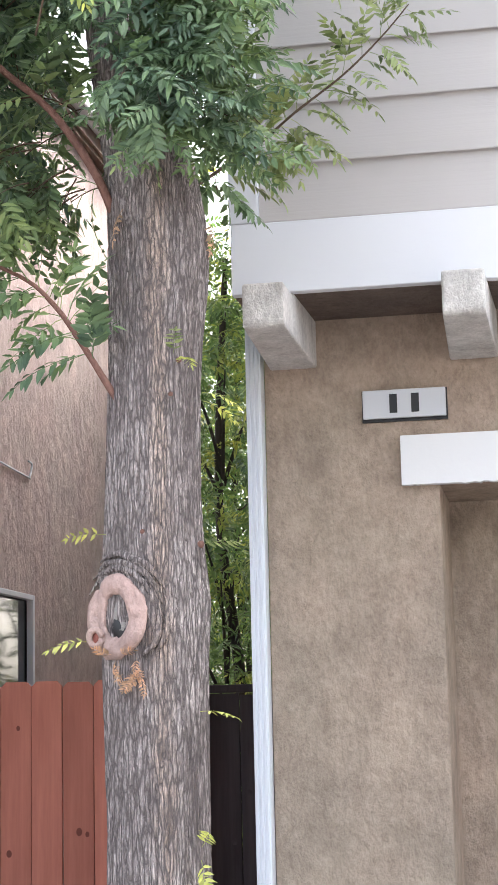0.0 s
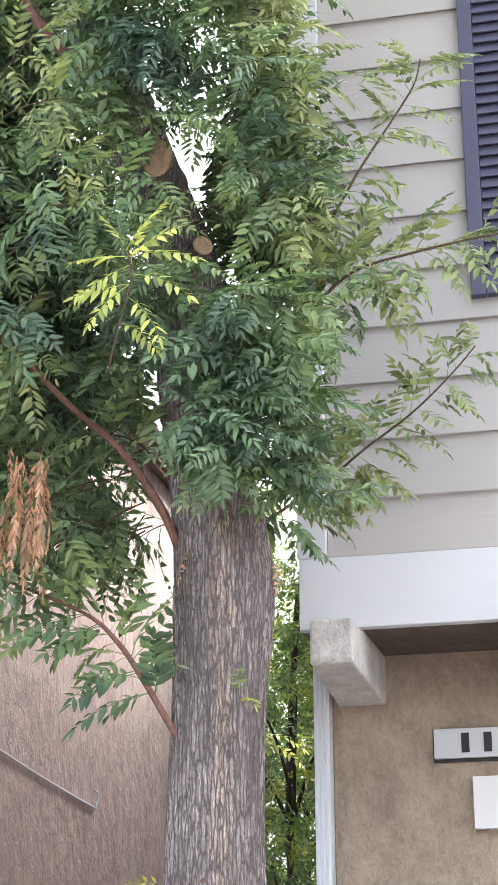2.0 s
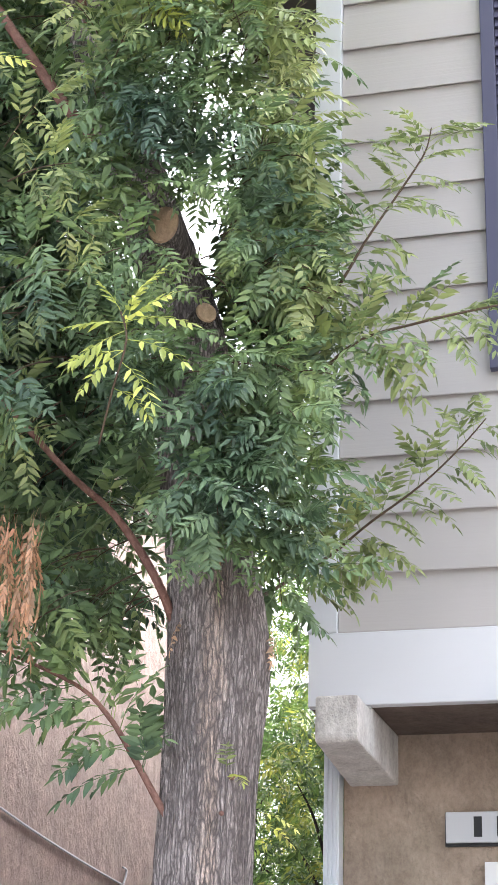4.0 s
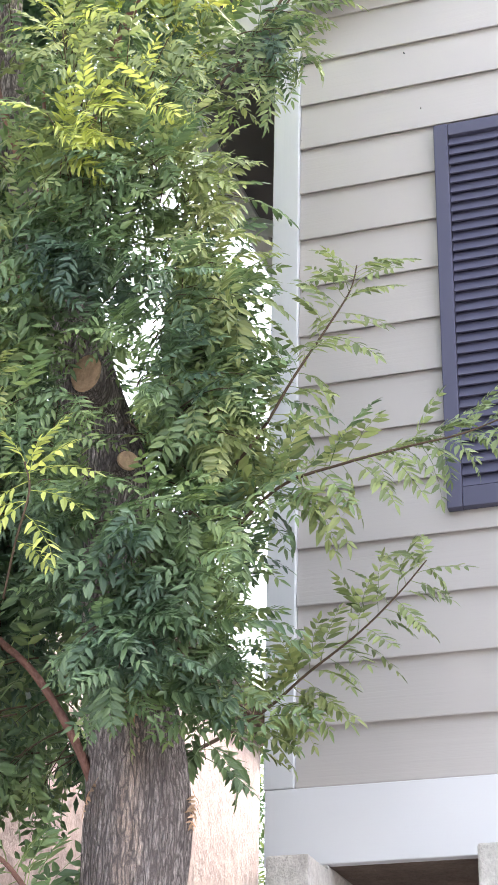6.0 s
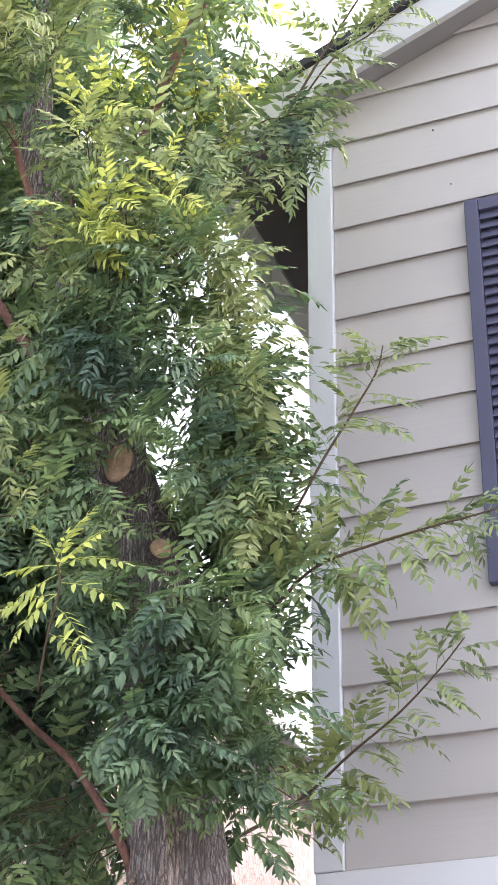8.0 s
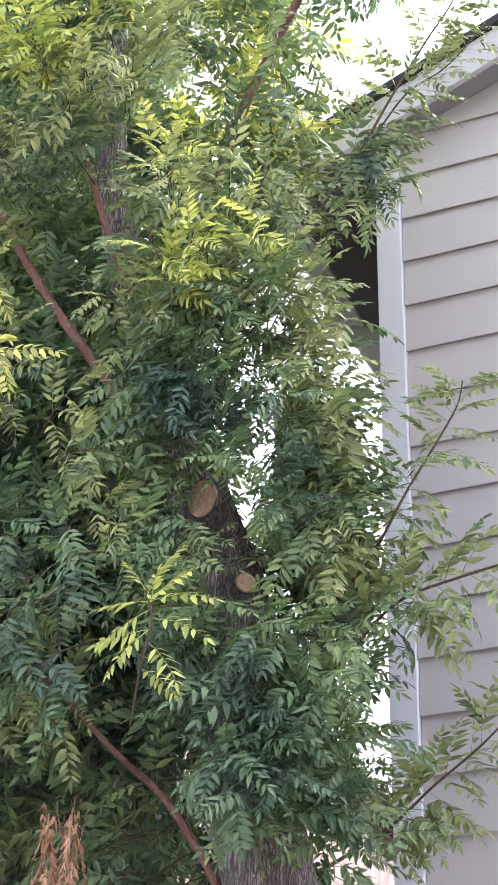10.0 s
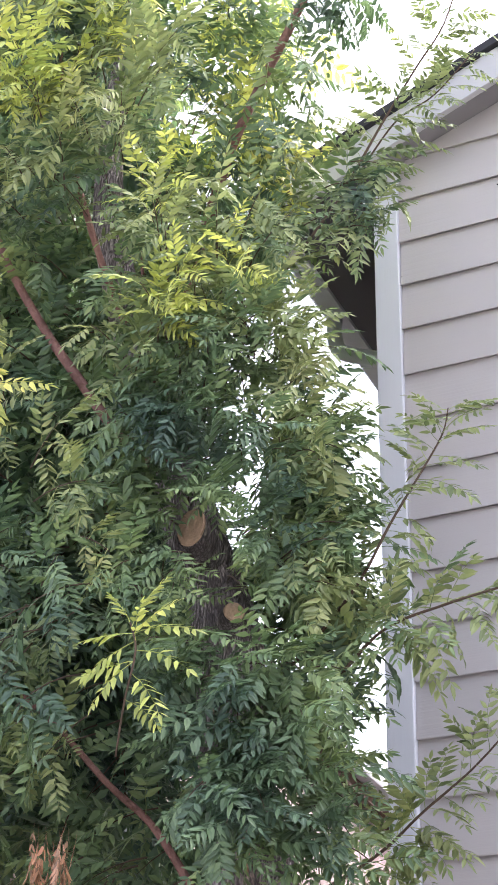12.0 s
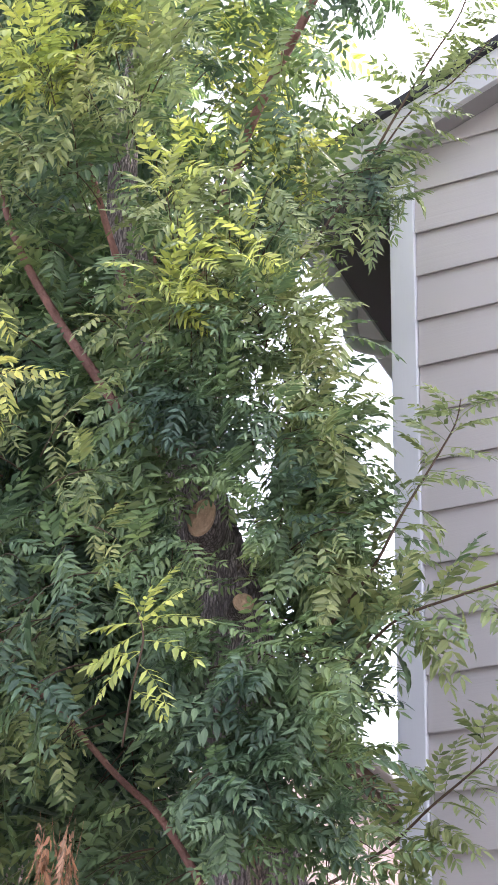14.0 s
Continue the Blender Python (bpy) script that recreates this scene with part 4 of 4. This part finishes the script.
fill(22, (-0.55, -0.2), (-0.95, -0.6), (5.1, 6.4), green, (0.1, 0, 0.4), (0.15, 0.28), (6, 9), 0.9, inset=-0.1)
# bright top; its yellow green leaf colour stands in for sunlight through the leaves
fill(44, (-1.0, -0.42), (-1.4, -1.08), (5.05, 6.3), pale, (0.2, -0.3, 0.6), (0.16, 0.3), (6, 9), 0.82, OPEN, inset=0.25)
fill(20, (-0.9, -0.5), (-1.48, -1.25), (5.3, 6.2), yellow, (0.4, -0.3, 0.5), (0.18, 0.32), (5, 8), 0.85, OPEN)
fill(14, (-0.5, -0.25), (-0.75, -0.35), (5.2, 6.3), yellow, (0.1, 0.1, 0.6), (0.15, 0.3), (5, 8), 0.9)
# single light shoots that stand out on the left
for p, w, l, k, bag in (((-0.61, -1.42, 3.89), (0.7, -0.3, 0.1), 0.24, 8, pale), ((-0.63, -1.42, 4.00), (0.5, -0.3, 0.5), 0.2, 6, pale),
                        ((-0.46, -1.42, 3.75), (0.7, -0.3, -0.3), 0.16, 5, pale), ((-0.93, -1.42, 4.40), (0.4, -0.3, 0.6), 0.25, 6, yellow),
                        ((-0.91, -1.42, 4.33), (0.7, -0.3, -0.1), 0.2, 6, yellow), ((-0.96, -1.42, 4.11), (0.4, -0.3, 0.2), 0.2, 5, pale),
                        ((-0.37, -1.42, 3.60), (0.5, -0.4, 0.1), 0.18, 6, green), ((-0.56, -1.42, 3.62), (0.4, -0.4, 0.2), 0.18, 5, green)):
    spray(p, w, l, k, bag, 0.25, 0.72, face=OPEN)
# leaves straight on the limbs and on the shoots to the right
for line in BOUGH_LINES[:3]:
    leafs_on(line, 22, green, 0.9, 0.3, OPEN)
leafs_on(BOUGH_LINES[1], 16, green, 0.85, 0.3, OPEN)
leafs_on(BOUGH_LINES[3], 14, green, 0.95, 0.3)
for line in BOUGH_LINES[4:]:
    leafs_on(line, 14, pale, 0.85, 0.2, OPEN)
for line, count in zip(SPRAY_LINES, (42, 50, 42, 44, 40)):
    leafs_on(line, count, pale, 0.95, 0.14, (5, 55), taper=0.3)
for line in SPRAY_LINES[:4]:
    leafs_on(line[2:18], 14, green, 0.8, 0.0, OPEN)
# heavy leaves that hang from the upper limb against the sky
for i in range(78):
    q = BOUGH_LINES[3][int(rng.uniform(0.52, 1.0) * (len(BOUGH_LINES[3]) - 1))]
    q = q + Vector((rng.uniform(-0.05, 0.2), rng.uniform(-0.1, 0.1), rng.uniform(-0.05, 0.05)))
    green.append((rng.randrange(12), place(q, (rng.uniform(-0.2, 0.9), rng.uniform(-0.5, 0.5), rng.uniform(-1.0, -0.2)), rng.uniform(-60, 60), rng.uniform(0.8, 1.1))))
# shoot of young yellow leaves before the trunk
stem = glide([(-0.3, -1.42, 3.1), (-0.25, -1.48, 3.22), (-0.215, -1.5, 3.34), (-0.235, -1.5, 3.42)], 4)
tube_into(twv, twf, [q - TREE for q in stem], [0.003] * len(stem), 5)
for f, way, size in ((0.95, (0.45, -0.2, 0.75), 0.6), (0.9, (0.95, -0.2, 0.12), 0.66), (0.9, (-0.95, -0.2, 0.1), 0.62), (1.0, (-0.4, -0.1, 0.9), 0.5),
                     (0.75, (-0.85, -0.2, -0.35), 0.66), (0.7, (0.95, -0.2, -0.2), 0.7), (0.6, (-0.6, -0.3, -0.5), 0.66), (0.5, (0.7, -0.3, -0.55), 0.66),
                     (0.35, (0.85, -0.3, -0.4), 0.62), (0.8, (0.15, -0.4, 0.5), 0.5), (0.85, (0.7, -0.3, 0.4), 0.7), (0.6, (-0.9, -0.3, -0.1), 0.7)):
    q = stem[int(f * (len(stem) - 1))]
    yellow.append((rng.randrange(12), place(q, way, (42 if way[0] > 0 else -42) + rng.uniform(-14, 14), size * 1.12)))
# small shoots out of the trunk
for p, w, bag in (((-0.23, -1.06, 1.9), (-0.9, -0.3, 0.1), yellow), ((-0.27, -1.05, 1.63), (-0.9, -0.3, 0.1), yellow), ((-0.04, -1.09, 2.35), (0.2, -0.8, 0.6), pale),
                  ((0.0, -1.0, 1.87), (1, -0.4, 0.2), pale), ((0.0, -0.93, 2.28), (1, 0.1, -0.1), yellow), ((0.0, -0.92, 2.26), (0.9, 0.4, -0.3), yellow), ((-0.03, -1.09, 2.33), (0.5, -0.6, 0.3), yellow),
                  ((0.0, -1.02, 1.45), (0.9, -0.4, 0.1), yellow), ((0.0, -1.03, 1.12), (0.4, -0.6, 0.5), yellow), ((-0.01, -1.05, 1.06), (0.6, -0.6, -0.2), yellow), ((0.0, -1.04, 1.09), (0.2, -0.6, -0.6), yellow),
                  ((-0.08, -1.11, 2.98), (0.1, -0.6, -0.7), dry), ((0.02, -0.95, 2.72), (0.2, -0.4, -0.9), dry), ((0.03, -0.96, 2.74), (0.5, -0.4, -0.9), dry), ((-0.17, -1.08, 2.75), (-0.3, -0.5, -0.8), dry)):
    bag.append((rng.randrange(12), place(p, w, rng.uniform(-50, 50), 0.48)))
# dry tuft under the collar
for i in range(12):
    p = (-0.165 + rng.uniform(-0.04, 0.05), -1.115, 1.585 + rng.uniform(-0.05, 0.02))
    dry.append((rng.randrange(12), place(p, (rng.uniform(-0.5, 0.7), -0.4, rng.uniform(-1, 0.1)), rng.uniform(0, 360), rng.uniform(0.2, 0.32))))
# dry bunch of shrivelled leaves on the lower left limb
for i in range(46):
    p = (-0.545 + rng.uniform(-0.06, 0.06), -1.3 + rng.uniform(-0.05, 0.05), 2.9 + rng.uniform(-0.1, 0.1))
    dry.append((rng.randrange(12), place(p, (rng.uniform(-0.25, 0.25), rng.uniform(-0.25, 0.25), -1), rng.uniform(0, 360), rng.uniform(0.6, 0.95)) @ Matrix.Diagonal((1, 0.3, 0.3, 1))))


def clear_of_stumps(entry):
    """Few leaves hang before the sawn faces."""
    m = entry[1] @ Vector((0.1, 0, 0))
    if m.y > -1.06:
        return True
    d = (-1.1 - m.y) * 0.3
    return all(abs(m.x - x - d) > w or abs(m.z - z + d) > h for x, z, w, h in ((-0.26, 3.87, 0.065, 0.085), (-0.13, 3.6, 0.065, 0.06)))


green = [e for e in green if clear_of_stumps(e)]
pale = [e for e in pale if clear_of_stumps(e)]


def nearer(entry):
    return entry[1].translation.y


pale.sort(key=nearer)
green.sort(key=nearer)
yellow.sort(key=nearer)
single(pale[:110], LIGHTLEAF, tree, TREE)
single(green[:120], LEAF, tree, TREE)
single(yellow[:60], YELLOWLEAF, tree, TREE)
gather("crown", green[120:], LEAF, tree, "dense dark green feathery foliage", TREE)
gather("crown_depth", deep, LEAF, tree, "shaded foliage in the depth of the crown", TREE)
gather("crown_light", pale[110:], LIGHTLEAF, tree, "light green foliage, young leaves and lightened ones", TREE)
gather("crown_yellow", yellow[60:], YELLOWLEAF, tree, "yellow green foliage, young leaves and sun-tinted ones", TREE)
gather("crown_dry", dry, DEADLEAF, tree, "hanging dry brown leaves", TREE)
part("crown_twig", mesh_of("crown_twig", twv, twf, TWIG), TWIG, tree)["kind"] = "stuff"


# ---- trees behind the fence ----
def far_tree(x, y, height, spread, count, seed):
    r = random.Random(seed)
    t = thing("background_tree", "dark green tree behind the black fence", "tree", (x, y, 0), "trees behind the fence")
    vs, fs = [], []
    line = glide([(0, 0, 0), (0.1, 0.05, height * 0.3), (-0.05, 0.1, height * 0.6), (0.05, 0, height * 0.95)], 6)
    tube_into(vs, fs, line, [0.045 * (1 - 0.8 * i / (len(line) - 1)) + 0.01 for i in range(len(line))], 10)
    part("trunk", mesh_of("trunk", vs, fs, BGBARK), BGBARK, t)
    poses = []
    for _ in range(9):
        a, z = r.uniform(0, 6.28), r.uniform(0.25, 0.85) * height
        lv, lf = [], []
        e = Vector((math.cos(a) * spread * 0.8, math.sin(a) * spread * 0.8, z + r.uniform(-0.2, 0.5)))
        tube_into(lv, lf, glide([(0, 0, z * 0.85), e * 0.5 + Vector((0, 0, z * 0.45)), e], 5), [0.018 - 0.0014 * i for i in range(11)], 6)
        part("limb", mesh_of("limb", lv, lf, BGBARK), BGBARK, t)
    for _ in range(count):
        a, d, z = r.uniform(0, 6.28), spread * math.sqrt(r.random()), r.uniform(0.12, 1.0) * height
        d *= math.sqrt(max(0.05, 1 - abs(z / height - 0.45) ** 2 * 2.2))
        poses.append((r.randrange(12, 18), place((math.cos(a) * d, math.sin(a) * d, z), (r.uniform(-1, 1), r.uniform(-1, 1), r.uniform(-0.8, 0.3)), r.uniform(-60, 60), r.uniform(0.8, 1.3))))
    gather("crown", poses, FARLEAF, t, "", (0, 0, 0))


far_tree(-1.75, 8.8, 5.0, 1.1, 2900, 3)
far_tree(-3.0, 12.5, 6.0, 1.6, 1800, 4)
far_tree(-1.0, 10.6, 4.2, 1.2, 1300, 5)
far_tree(-1.36, 6.2, 4.9, 0.5, 760, 6)
far_tree(-2.6, 8.9, 6.4, 0.9, 1900, 7)
